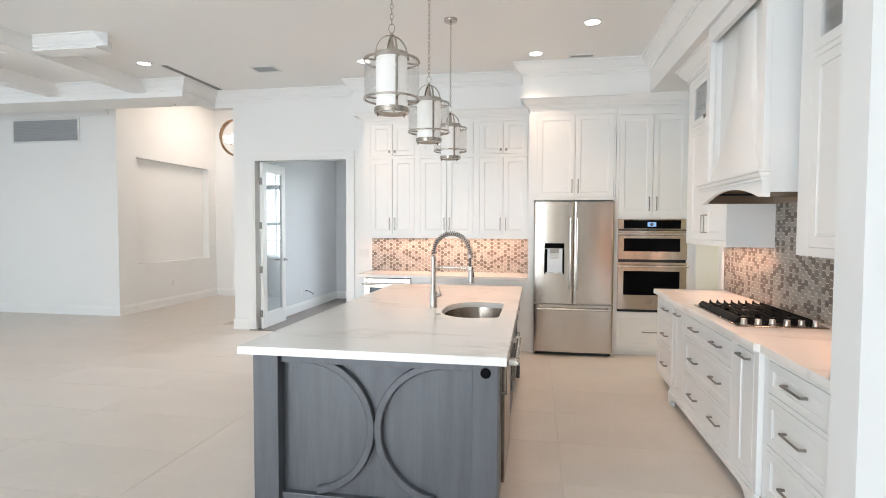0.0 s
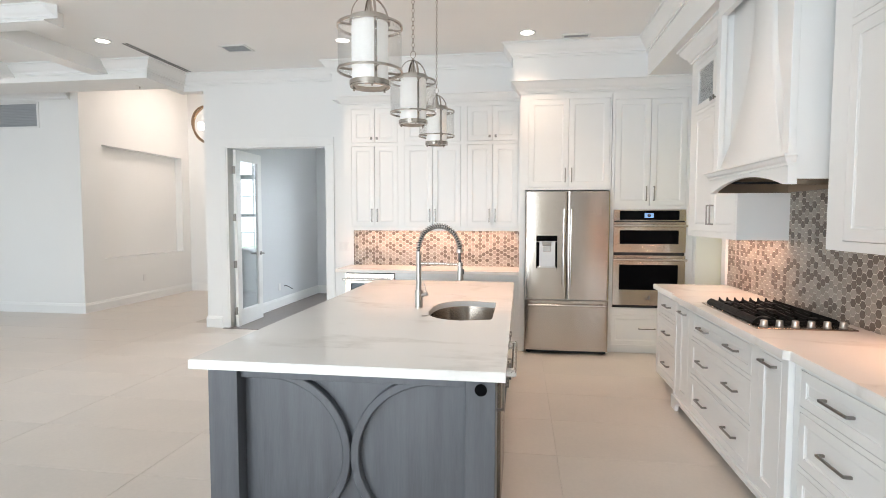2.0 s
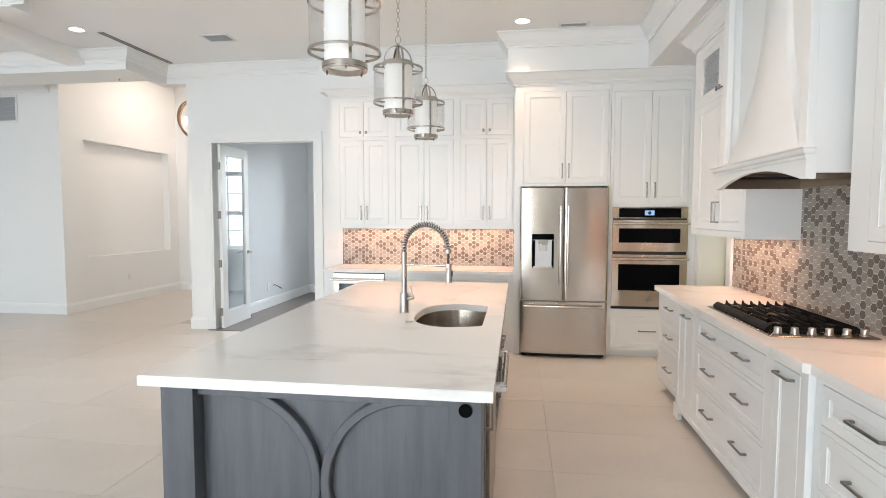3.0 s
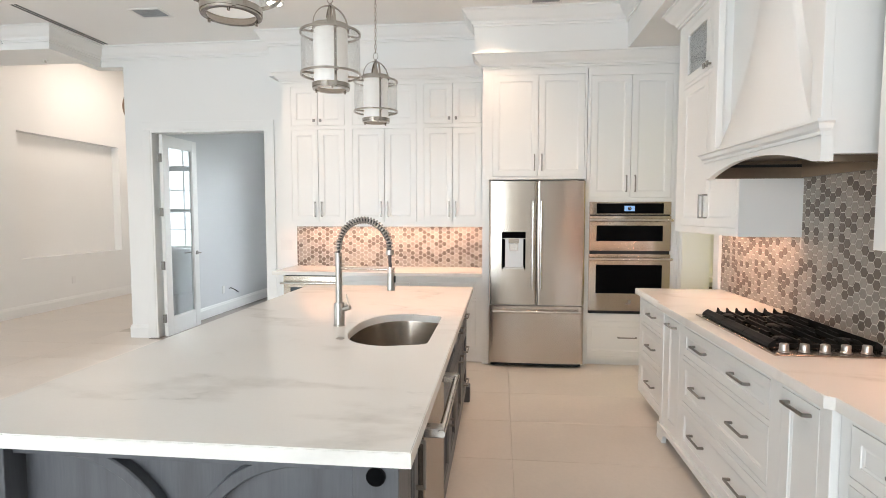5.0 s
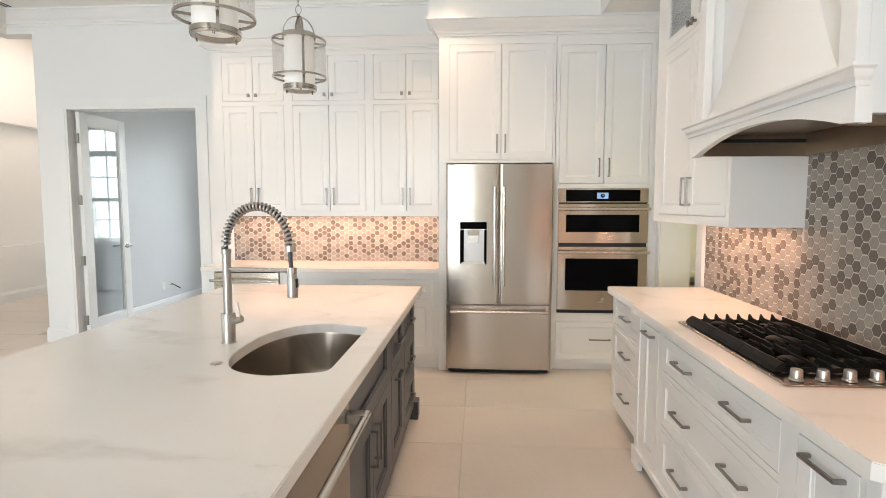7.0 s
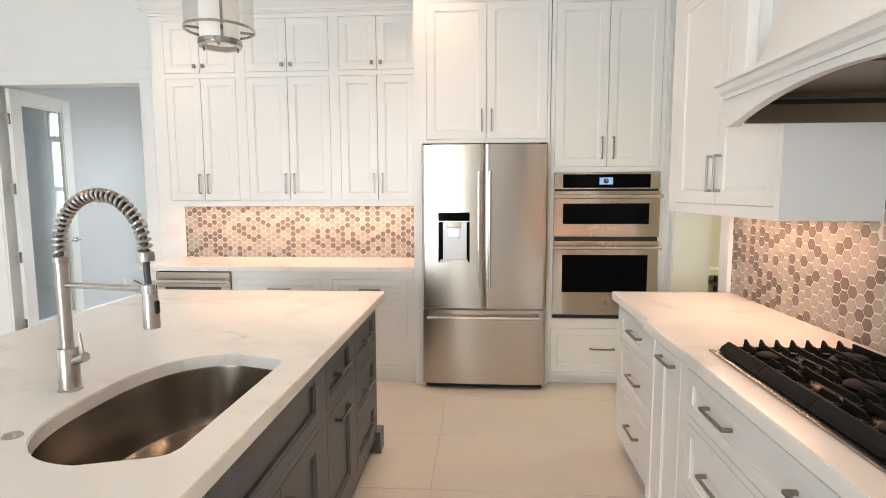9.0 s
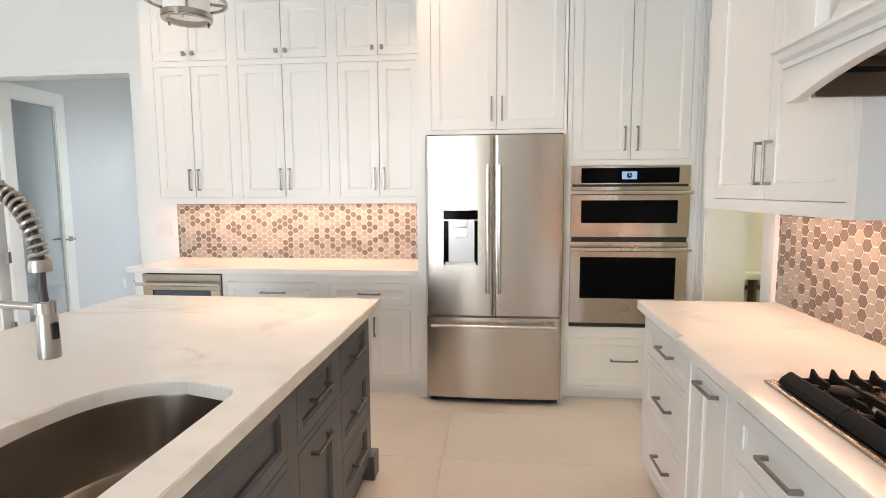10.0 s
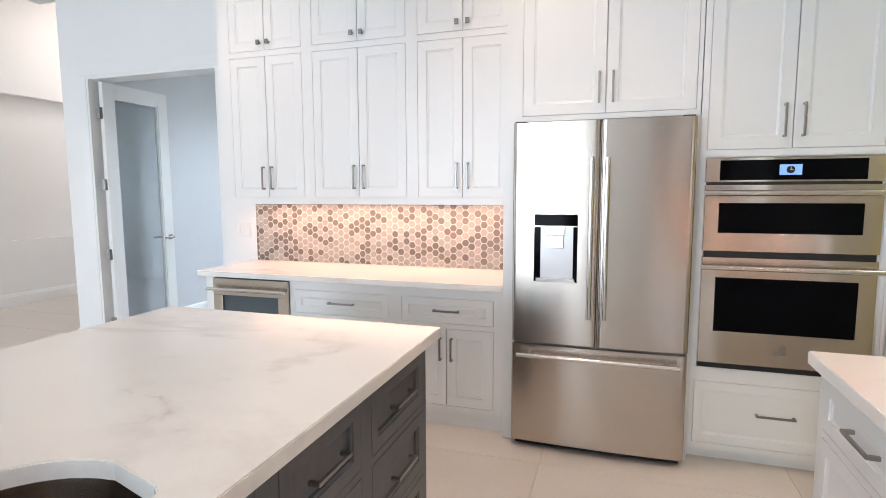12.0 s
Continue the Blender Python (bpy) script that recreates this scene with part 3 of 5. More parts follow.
def fridge():
    f = thing("refrigerator", pose(2.992, 9.285, 0), "stainless steel french door refrigerator with bottom freezer", "refrigerator")
    W = 0.903
    part("body", boxed(0.006, W - 0.006, 0.075, 0.66, 0.03, 1.787, 0.004), NICKEL, f, "grey steel case")
    part("base_grille", boxed(0.02, W - 0.02, 0.05, 0.12, 0.012, 0.05), BLACK, f)

    def bowed(u0, u1, v0, v1):
        # a door front that bows out slightly to the sides
        bm = bmesh.new()
        n = 16
        rows = []
        for i in range(n + 1):
            t = i / n
            u = u0 + (u1 - u0) * (t - 0.5 * math.sin(2 * math.pi * t) / math.pi * 0.9)
            e = min(u - u0, u1 - u)
            d = 0.010 * (max(0, 0.012 - e) / 0.012) ** 2 + 0.012 * ((u - W / 2) / (W / 2)) ** 2
            rows.append([bm.verts.new(q) for q in ((u, 0.07, v0), (u, d, v0), (u, d, v1), (u, 0.07, v1))])
        for a, b in zip(rows, rows[1:]):
            for k in range(4):
                bm.faces.new((a[k], b[k], b[(k + 1) % 4], a[(k + 1) % 4]))
        bm.faces.new(rows[0])
        bm.faces.new(rows[-1])
        return bm
    left = part("door", bowed(0.002, W / 2 - 0.003, 0.615, 1.797), STEEL, f, "brushed steel door with water dispenser", True)
    right = part("door", bowed(W / 2 + 0.003, W - 0.002, 0.615, 1.797), STEEL, f, "brushed steel door", True)
    drawer = part("freezer_drawer", bowed(0.002, W - 0.002, 0.045, 0.60), STEEL, f, "brushed steel freezer drawer", True)

    def bar(p, q, ends, parent):
        bm = bmesh.new()
        tube(bm, p, q, 0.0125, 16)
        part("handle", bm, CHROME, parent, "polished steel bar handle", True)
        for e in ends:
            bm = bmesh.new()
            tube(bm, e, (e[0], 0.012, e[2]), 0.009, 10)
            part("handle_post", bm, CHROME, parent)
    for u, d in ((W / 2 - 0.038, left), (W / 2 + 0.038, right)):
        bar((u, -0.055, 0.775), (u, -0.055, 1.605), [(u, -0.055, 0.83), (u, -0.055, 1.55)], d)
    bar((0.04, -0.05, 0.553), (W - 0.04, -0.05, 0.553), [(0.10, -0.05, 0.553), (W - 0.10, -0.05, 0.553)], drawer)
    # dispenser: a black framed niche with a silver back
    bm = bmesh.new()
    u0, u1, v0, v1 = 0.122, 0.348, 0.955, 1.315
    box(bm, u0, u1, -0.004, 0.012, v1 - 0.062, v1, 0.002)
    box(bm, u0, u0 + 0.034, -0.004, 0.012, v0, v1 - 0.062)
    box(bm, u1 - 0.022, u1, -0.004, 0.012, v0, v1 - 0.062)
    dis = part("dispenser", bm, BLACKGLASS, left, "black water and ice dispenser")
    bm = bmesh.new()
    box(bm, u0 + 0.034, u1 - 0.022, 0.0, 0.004, v0 + 0.022, v1 - 0.062)
    part("dispenser_back", bm, SILVER, left, "pale steel dispenser recess")
    part("dispenser_tray", boxed(u0 + 0.012, u1 - 0.012, -0.018, 0.008, v0, v0 + 0.022, 0.003), CHROME, left)
    part("spout", boxed(0.186, 0.284, -0.012, 0.004, 1.205, 1.253, 0.003), POLISHED, left, "mirror-bright spout block")
    part("paddle", boxed(0.192, 0.278, -0.009, 0.004, 1.135, 1.203, 0.003), CHROME, left)
    part("dispenser_lip", boxed(u0 - 0.002, u1 + 0.002, -0.012, 0.006, v1 - 0.066, v1 - 0.060, 0.001), CHROME, left)
    for u in (0.05, W - 0.05):
        bm = bmesh.new()
        tube(bm, (u, 0.10, 0.0), (u, 0.10, 0.032), 0.022, 14)
        part("foot", bm, BLACK, f)
    for u in (0.04, W - 0.04):
        part("hinge_cover", boxed(u - 0.03, u + 0.03, 0.03, 0.12, 1.797, 1.806, 0.003), BLACK, f)


fridge()

# ---- wall ovens ----


def ovens():
    o = thing("wall_oven", pose(3.952, TF - 0.02, 0.52), "stainless steel microwave and wall oven combination", "oven")
    W = 0.757
    part("body", boxed(0.01, W - 0.01, 0.025, 0.53, 0.0, 1.08), BLACK, o)
    part("base_vent", boxed(0.005, W - 0.005, 0.005, 0.04, 0.0, 0.024), BLACK, o)
    ctrl = part("control_panel", boxed(0.0, W, -0.004, 0.03, 0.958, 1.08, 0.003), STEELX, o, "brushed steel control panel")
    part("control_glass", boxed(0.065, W - 0.07, -0.007, -0.003, 0.968, 1.066, 0.001), BLACKGLASS, ctrl, "black glass display strip")
    part("clock_screen", boxed(0.325, 0.42, -0.0085, -0.006, 0.992, 1.042), SCREEN, ctrl, "lit blue clock display")
    bm = bmesh.new()
    tube(bm, (0.372, -0.0105, 1.017), (0.372, -0.0083, 1.017), 0.018, 24)
    part("clock_dial", bm, BLACK, ctrl, "dark round clock dial")
    bm = bmesh.new()
    box(bm, 0.3705, 0.3735, -0.0118, -0.0103, 1.015, 1.031)
    box(bm, 0.371, 0.382, -0.0118, -0.0103, 1.0155, 1.0185)
    part("clock_pointer", bm, WHITEP, ctrl, "pale clock pointers")

    def door(name, v0, v1, w0, w1, hv, label):
        d = part(name, boxed(0.0, W, -0.012, 0.03, v0, v1, 0.003), STEELX, o, label)
        part("window", boxed(0.067, W - 0.075, -0.015, -0.010, w0, w1, 0.001), BLACKGLASS, d, "black glass window")
        bm = bmesh.new()
        tube(bm, (-0.004, -0.062, hv), (W + 0.004, -0.062, hv), 0.0135, 16)
        part("handle", bm, CHROME, d, "round polished steel handle", True)
        for u in (0.03, W - 0.03):
            bm = bmesh.new()
            tube(bm, (u, -0.062, hv), (u, -0.01, hv), 0.010, 10)
            part("handle_post", bm, CHROME, d)
        return d
    door("microwave_door", 0.612, 0.945, 0.705, 0.855, 0.905, "brushed steel microwave door with black window")
    big = door("oven_door", 0.03, 0.580, 0.20, 0.478, 0.535, "brushed steel oven door with black window")
    part("seam", boxed(0.01, W - 0.01, -0.006, 0.02, 0.580, 0.612), BLACK, o)
    part("seam", boxed(0.01, W - 0.01, -0.002, 0.02, 0.944, 0.959), BLACK, o)
    bm = bmesh.new()
    vs = [bm.verts.new(p) for p in ((0.345, -0.0135, 0.095), (0.40, -0.0135, 0.095), (0.40, -0.0135, 0.14), (0.378, -0.0135, 0.14), (0.372, -0.0135, 0.108), (0.345, -0.0135, 0.104))]
    bm.faces.new(vs)
    part("badge", bm, NICKEL, big, "small metal badge")


ovens()

# ---- back counter run ----
BF = 9.42
cabinet("base_cabinet", pose(1.488, BF, 0), 2.925 - 1.488, 0.862, NY - BF,
        [(0.037, 0.708, 0.645, 0.80, "drawer", [(0.382, 0.725, 0.18, False)]), (0.795, 1.377, 0.645, 0.80, "drawer", [(1.088, 0.725, 0.16, False)])]
        + pair(0.037, 0.708, 0.135, 0.615, low=False, length=0.14) + pair(0.795, 1.377, 0.135, 0.615, low=False, length=0.14),
        "white shaker base cabinet with two drawers over doors", toe=0.10, toe_in=0.03)
structure("counter_end_panel", boxed(0.81, 0.884, BF, NY, 0, 0.862, 0.002), CAB, "white end panel beside the beverage cooler")
solid("back_countertop", boxed(0.775, 2.925, 9.375, NY, 0.862, 0.90, 0.003), QUARTZ, "white quartz countertop along the back wall", "countertop")


def cooler():
    c = thing("beverage_cooler", pose(0.888, BF - 0.005, 0), "stainless steel under-counter beverage cooler with glass door", "cooler")
    W = 0.596
    part("body", boxed(0, W, 0.04, 0.56, 0.02, 0.858), BLACK, c)
    bm = bmesh.new()
    for a, b, v0, v1 in [(0, W, 0.735, 0.85), (0, W, 0.10, 0.19), (0, 0.075, 0.19, 0.735), (W - 0.075, W, 0.19, 0.735)]:
        box(bm, a, b, -0.018, 0.03, v0, v1, 0.002)
    d = part("door", bm, STEELX, c, "brushed steel door frame")
    part("pane", boxed(0.07, W - 0.07, 0.0, 0.006, 0.185, 0.74), GREYGLASS, d, "dark glass pane with window reflections in its grey colour")
    bm = bmesh.new()
    tube(bm, (-0.01, -0.075, 0.785), (W + 0.01, -0.075, 0.785), 0.0125, 14)
    part("handle", bm, CHROME, d, "round steel handle", True)
    for u in (0.05, W - 0.03):
        bm = bmesh.new()
        tube(bm, (u, -0.075, 0.785), (u, -0.01, 0.785), 0.009, 10)
        part("handle_post", bm, CHROME, d)
    part("base_grille", boxed(0.01, W - 0.01, 0.03, 0.06, 0.0, 0.095), BLACK, c)


cooler()

# ---- cooktop wall: base units, counter, cooktop ----


def drawer_rows(u0, u1, pulls, length, open_low=False):
    return [(u0, u1, v0, v1, "drawer", [(p, (v0 + v1) / 2 + 0.008, length, False) for p in pulls]) for v0, v1 in [(0.665, 0.832), (0.395, 0.64), (0.125, 0.37)]]


cabinet("base_cabinet", pose(4.19, 8.42, 0, 0, 0, -90), 0.67, 0.862, EX - 4.19, drawer_rows(0.04, 0.63, [0.355], 0.17), "white shaker base cabinet with three drawers", "cabinet", "cooktop wall base cabinets", toe=0.10, toe_in=0.10)
bump = cabinet("base_cabinet", pose(4.165, 7.75, 0, 0, 0, -90), 1.82, 0.862, EX - 4.165,
               [(0.10, 0.345, 0.125, 0.832, "door", [(0.213, 0.792, 0.15, False)]), (1.505, 1.75, 0.125, 0.832, "door", [(1.63, 0.792, 0.15, False)])]
               + drawer_rows(0.41, 1.42, [0.675, 1.165], 0.17), "white shaker cabinet of wide drawers under the cooktop", "cabinet", "cooktop wall base cabinets", toe=0.10, toe_in=0.10)
cabinet("base_cabinet", pose(4.19, 5.93, 0, 0, 0, -90), 0.695, 0.862, EX - 4.19, drawer_rows(0.05, 0.65, [0.35], 0.20), "white shaker base cabinet with three drawers", "cabinet", "cooktop wall base cabinets", toe=0.10, toe_in=0.05)
# bracket feet and arched plinth of the middle unit
bm = bmesh.new()
prof = [(-0.012, 0.0), (0.10, 0.0), (0.105, 0.03), (0.125, 0.055), (0.165, 0.072), (0.22, 0.078)]
prof = prof + [(1.82 - a, b) for a, b in prof[::-1]] + [(1.832, 0.105), (-0.012, 0.105)]
A = [bm.verts.new((u, -0.016, v)) for u, v in prof]
B = [bm.verts.new((u, 0.012, v)) for u, v in prof]
for k in range(len(prof)):
    bm.faces.new((A[k], A[(k + 1) % len(prof)], B[(k + 1) % len(prof)], B[k]))
bm.faces.new(A)
bm.faces.new(B[::-1])
part("plinth", bm, CAB, bump, "arched white plinth with bracket feet")
for u0 in (-0.004, 1.774):
    part("post", boxed(u0, u0 + 0.05, -0.006, 0.02, 0.105, 0.862, 0.003), CAB, bump)


def slab(name, pts, hole, z0, z1, label):
    bm = bmesh.new()
    edges = []
    for loop in [pts] + ([hole] if hole else []):
        vs = [bm.verts.new((x, y, z1)) for x, y in loop]
        edges += [bm.edges.new((vs[k], vs[(k + 1) % len(vs)])) for k in range(len(vs))]
    bmesh.ops.triangle_fill(bm, edges=edges, use_beauty=True)
    top = list(bm.faces)
    r = bmesh.ops.extrude_face_region(bm, geom=top)
    bmesh.ops.translate(bm, vec=(0, 0, z0 - z1), verts=[g for g in r["geom"] if isinstance(g, bmesh.types.BMVert)])
    bmesh.ops.recalc_face_normals(bm, faces=bm.faces)
    rim = [e for e in bm.edges if len(e.link_faces) == 2 and e.calc_face_angle(0) > 1.2 and abs(e.verts[0].co.z - z1) < 1e-5 and abs(e.verts[1].co.z - z1) < 1e-5]
    bmesh.ops.bevel(bm, geom=rim, offset=0.003, segments=2, affect="EDGES")
    return solid(name, bm, QUARTZ, label, "countertop")


slab("cooktop_counter", [(4.155, 8.44), (4.155, 7.785), (4.13, 7.765), (4.13, 5.925), (4.155, 5.905), (4.155, 5.231), (4.799, 5.231), (4.799, 8.44)], None, 0.863, 0.905, "white quartz countertop with faint grey veins")


def cooktop():
    c = thing("gas_cooktop", pose(4.47, 6.857, 0.905), "stainless steel gas cooktop with black cast iron grates", "cooktop")
    part("tray", boxed(-0.255, 0.255, -0.447, 0.447, 0.0005, 0.008, 0.003), SINK, c, "brushed steel cooktop tray")
    for bx, by, r in [(-0.12, -0.24, 0.045), (0.13, -0.24, 0.04), (0.0, 0.04, 0.06), (-0.12, 0.31, 0.04), (0.13, 0.31, 0.045)]:
        bm = bmesh.new()
        lathe(bm, (bx, by, 0.009), [(0.0, 0.0), (r + 0.015, 0.0), (r + 0.012, 0.008), (r, 0.012), (r, 0.020), (r - 0.006, 0.024), (0, 0.024)], 24)
        part("burner", bm, IRON, c, "black burner cap", True)
    for y0, y1 in [(-0.335, -0.088), (-0.085, 0.162), (0.165, 0.415)]:
        bm = bmesh.new()
        z0, z1 = 0.022, 0.042
        for sx in (-1, 1):
            # sloping side rail
            prof = [(sx * 0.232, 0.011), (sx * 0.226, 0.026), (sx * 0.204, z1), (sx * 0.198, z1), (sx * 0.198, 0.011)]
            A = [bm.verts.new((a, y0, b)) for a, b in prof]
            B = [bm.verts.new((a, y1, b)) for a, b in prof]
            for k in range(5):
                bm.faces.new((A[k], A[(k + 1) % 5], B[(k + 1) % 5], B[k]))
            bm.faces.new(A)
            bm.faces.new(B)
        box(bm, -0.196, 0.196, y0, y0 + 0.010, 0.011, 0.027, 0.002)
        box(bm, -0.196, 0.196, y1 - 0.010, y1, 0.011, 0.027, 0.002)
        top = z1 + (0.012 if y1 > 0.4 else 0.003)
        for k in range(1, 8):
            x = -0.2 + 0.4 * k / 8
            # bars that rise to a peak at their far end; every other one stops short of the burner
            whole = [(y0 + 0.004, 0.030), (y0 + 0.03, z1 - 0.002), ((y0 + y1) / 2, z1 - 0.003), (y1 - 0.03, z1), (y1 - 0.006, top), (y1 - 0.001, 0.030)]
            near_stub = [(y0 + 0.004, 0.030), (y0 + 0.03, z1 - 0.002), (y0 + 0.075, z1 - 0.003), (y0 + 0.088, z1 - 0.012)]
            far_stub = [(y1 - 0.088, z1 - 0.012), (y1 - 0.075, z1 - 0.002), (y1 - 0.03, z1), (y1 - 0.006, top), (y1 - 0.001, 0.030)]
            for line in ([near_stub, far_stub] if k % 2 else [whole]):
                vs = [[bm.verts.new(q) for q in ((x - 0.0055, yy, z0), (x + 0.0055, yy, z0), (x + 0.0035, yy, zt), (x - 0.0035, yy, zt))] for yy, zt in line]
                for a, b in zip(vs, vs[1:]):
                    for k2 in range(4):
                        bm.faces.new((a[k2], a[(k2 + 1) % 4], b[(k2 + 1) % 4], b[k2]))
                bm.faces.new(vs[0])
                bm.faces.new(vs[-1])
        part("grate", bm, IRON, c, "black cast iron grate")
    for k in range(6):
        x = -0.20 + 0.08 * k
        bm = bmesh.new()
        lathe(bm, (x, -0.405, 0.010), [(0.0, 0.0), (0.021, 0.0), (0.021, 0.004), (0.018, 0.007), (0.0175, 0.030), (0.0155, 0.034), (0, 0.034)], 20)
        part("knob", bm, NICKEL, c, "steel control knob", True)


cooktop()

# ---- cooktop wall: wall cabinets and hood ----
RF = 4.45
for y0, W, u0, u1 in [(8.46, 1.105, 0.12, 1.07), (6.23, 0.995, 0.14, 0.94)]:
    cells = pair(u0, u1, 1.40 - 1.353, 2.40 - 1.353) + [(a, b, c, d, k, [(h[0][0], c + 0.03, 0, True)]) for a, b, c, d, k, h in pair(u0, u1, 2.43 - 1.353, 2.83 - 1.353, kind="glass", off=0.03)]
    cabinet("wall_cabinet", pose(RF, y0, 1.353, 0, 0, -90), W, 2.88 - 1.353, EX - RF, cells, "white shaker wall cabinet with small glass doors on top", "cabinet", "hood wall cabinets", hollow=True)
bm = bmesh.new()
for a, b, m0 in [(8.46, 7.44, 1), (6.36, 5.231, 0)]:
    run(bm, CROWN, (RF, a), (RF, b), (-1, 0), 3.02, m0, 0, 0.95)
    box(bm, RF, EX, b, a, 2.88, 3.02)
run(bm, CROWN, (EX, 8.46), (RF, 8.46), (0, 1), 3.02, 0, 1, 0.95)
structure("hood_wall_crown", bm, CAB, "white crown moulding over the hood wall cabinets")


def hood():
    h = thing("range_hood", pose(4.80, 6.853, 1.682), "white painted wooden range hood with arched apron", "range hood")
    # x here runs from the wall (0) out to the front (negative)
    for s in (-1, 1):
        part("side_panel", boxed(-0.487, 0, min(s * 0.537, s * 0.50), max(s * 0.537, s * 0.50), 0.03, 1.338, 0.002), CAB, h)
        part("stile", boxed(-0.503, -0.465, min(s * 0.54, s * 0.468), max(s * 0.54, s * 0.468), 0.135, 1.22, 0.003), CAB, h)
    part("back_panel", boxed(-0.41, -0.38, -0.50, 0.50, 0.135, 1.338), CAB, h)
    part("top_rail", boxed(-0.50, -0.46, -0.54, 0.54, 1.22, 1.338, 0.002), CAB, h)
    bm = bmesh.new()
    n = 24
    rows = []
    for i in range(n + 1):
        s = i / n
        z = 0.135 + 1.085 * s
        w = 0.13 + 0.335 * (1 - s) ** 2.6
        x = -0.415 - 0.072 * (1 - s) ** 2.2 - 0.012
        rows.append([bm.verts.new(p) for p in ((-0.405, -w - 0.02, z), (x + 0.008, -w - 0.006, z), (x, -w + 0.01, z), (x, w - 0.01, z), (x + 0.008, w + 0.006, z), (-0.405, w + 0.02, z))])
    for a, b in zip(rows, rows[1:]):
        for k in range(5):
            bm.faces.new((a[k], a[k + 1], b[k + 1], b[k]))
        bm.faces.new((a[5], a[0], b[0], b[5]))
    bm.faces.new(rows[0])
    bm.faces.new(rows[-1])
    part("flared_panel", bm, CAB, h, "flared white centre panel", True)
    # arched apron
    bm = bmesh.new()
    prof = [(-0.57, 0.0)]
    for i in range(25):
        u = -0.515 + 1.03 * i / 24
        prof.append((u, 0.004 + 0.070 * (1 - (u / 0.515) ** 2)))
    prof += [(0.57, 0.0), (0.57, 0.109), (-0.57, 0.109)]
    A = [bm.verts.new((-0.515, u, v)) for u, v in prof]
    B = [bm.verts.new((-0.485, u, v)) for u, v in prof]
    m = len(prof)
    for k in range(m):
        bm.faces.new((A[k], A[(k + 1) % m], B[(k + 1) % m], B[k]))
    bm.faces.new(A)
    bm.faces.new(B[::-1])
    part("apron", bm, CAB, h, "white arched apron")
    for s in (-1, 1):
        part("apron_return", boxed(-0.485, -0.470, min(s * 0.57, s * 0.541), max(s * 0.57, s * 0.541), 0.0, 0.109), CAB, h)
    bm = bmesh.new()
    ms = [(0, 0), (0.035, 0), (0.035, -0.010), (0.026, -0.016), (0.020, -0.034), (0.010, -0.044), (0.010, -0.058), (0, -0.058)]
    run(bm, ms, (-0.515, -0.57), (-0.515, 0.57), (-1, 0), 0.153, 1, 1)
    run(bm, ms, (-0.487, -0.57), (-0.515, -0.57), (0, -1), 0.153, 0, 1)
    run(bm, ms, (-0.515, 0.57), (-0.487, 0.57), (0, 1), 0.153, 1, 0)
    box(bm, -0.515, -0.487, -0.57, 0.57, 0.109, 0.150)
    part("moulding", bm, CAB, h, "white stepped moulding shelf")
    ins = part("insert", boxed(-0.484, -0.01, -0.499, 0.499, 0.105, 0.130), LINER, h, "brown-grey steel hood liner")
    for lo, hi, d in [(-0.499, -0.484, -0.004), (0.484, 0.499, 0.004)]:
        part("liner_side", boxed(-0.484, -0.01, lo, hi, 0.002, 0.064, 0.002), LINER, ins)
        part("liner_groove", boxed(-0.484, -0.01, lo + d, hi + d / 4, 0.064, 0.080), BLACK, ins)
        part("liner_side", boxed(-0.484, -0.01, lo, hi, 0.080, 0.105, 0.002), LINER, ins)
    part("liner_back", boxed(-0.03, -0.01, -0.484, 0.484, 0.004, 0.105), LINER, ins)
    for k in range(2):
        part("filter", boxed(-0.42, -0.08, -0.44 + 0.45 * k, -0.01 + 0.45 * k, 0.094, 0.106, 0.003), LINER, ins, "metal grease filter")


hood()

# ---- island ----
IX0, IX1, IY0, IY1 = 1.545, 2.886, 5.375, 8.375
hole = [(2.745, 7.125), (2.766, 7.11), (2.775, 7.08), (2.775, 6.79), (2.775, 6.50), (2.766, 6.47), (2.745, 6.455)]
for i in range(29):
    a = math.pi * (0.02 + 0.96 * i / 28)
    ca, sa = math.cos(a), math.sin(a)
    hole.append((2.63 - 0.275 * sa ** 0.78, 6.79 - 0.380 * math.copysign(abs(ca) ** 0.78, ca)))
slab("island_countertop", [(IX0, IY0), (IX1, IY0), (IX1, IY1), (IX0, IY1)], hole, 0.865, 0.905, "large white quartz island top with soft grey-gold veins")


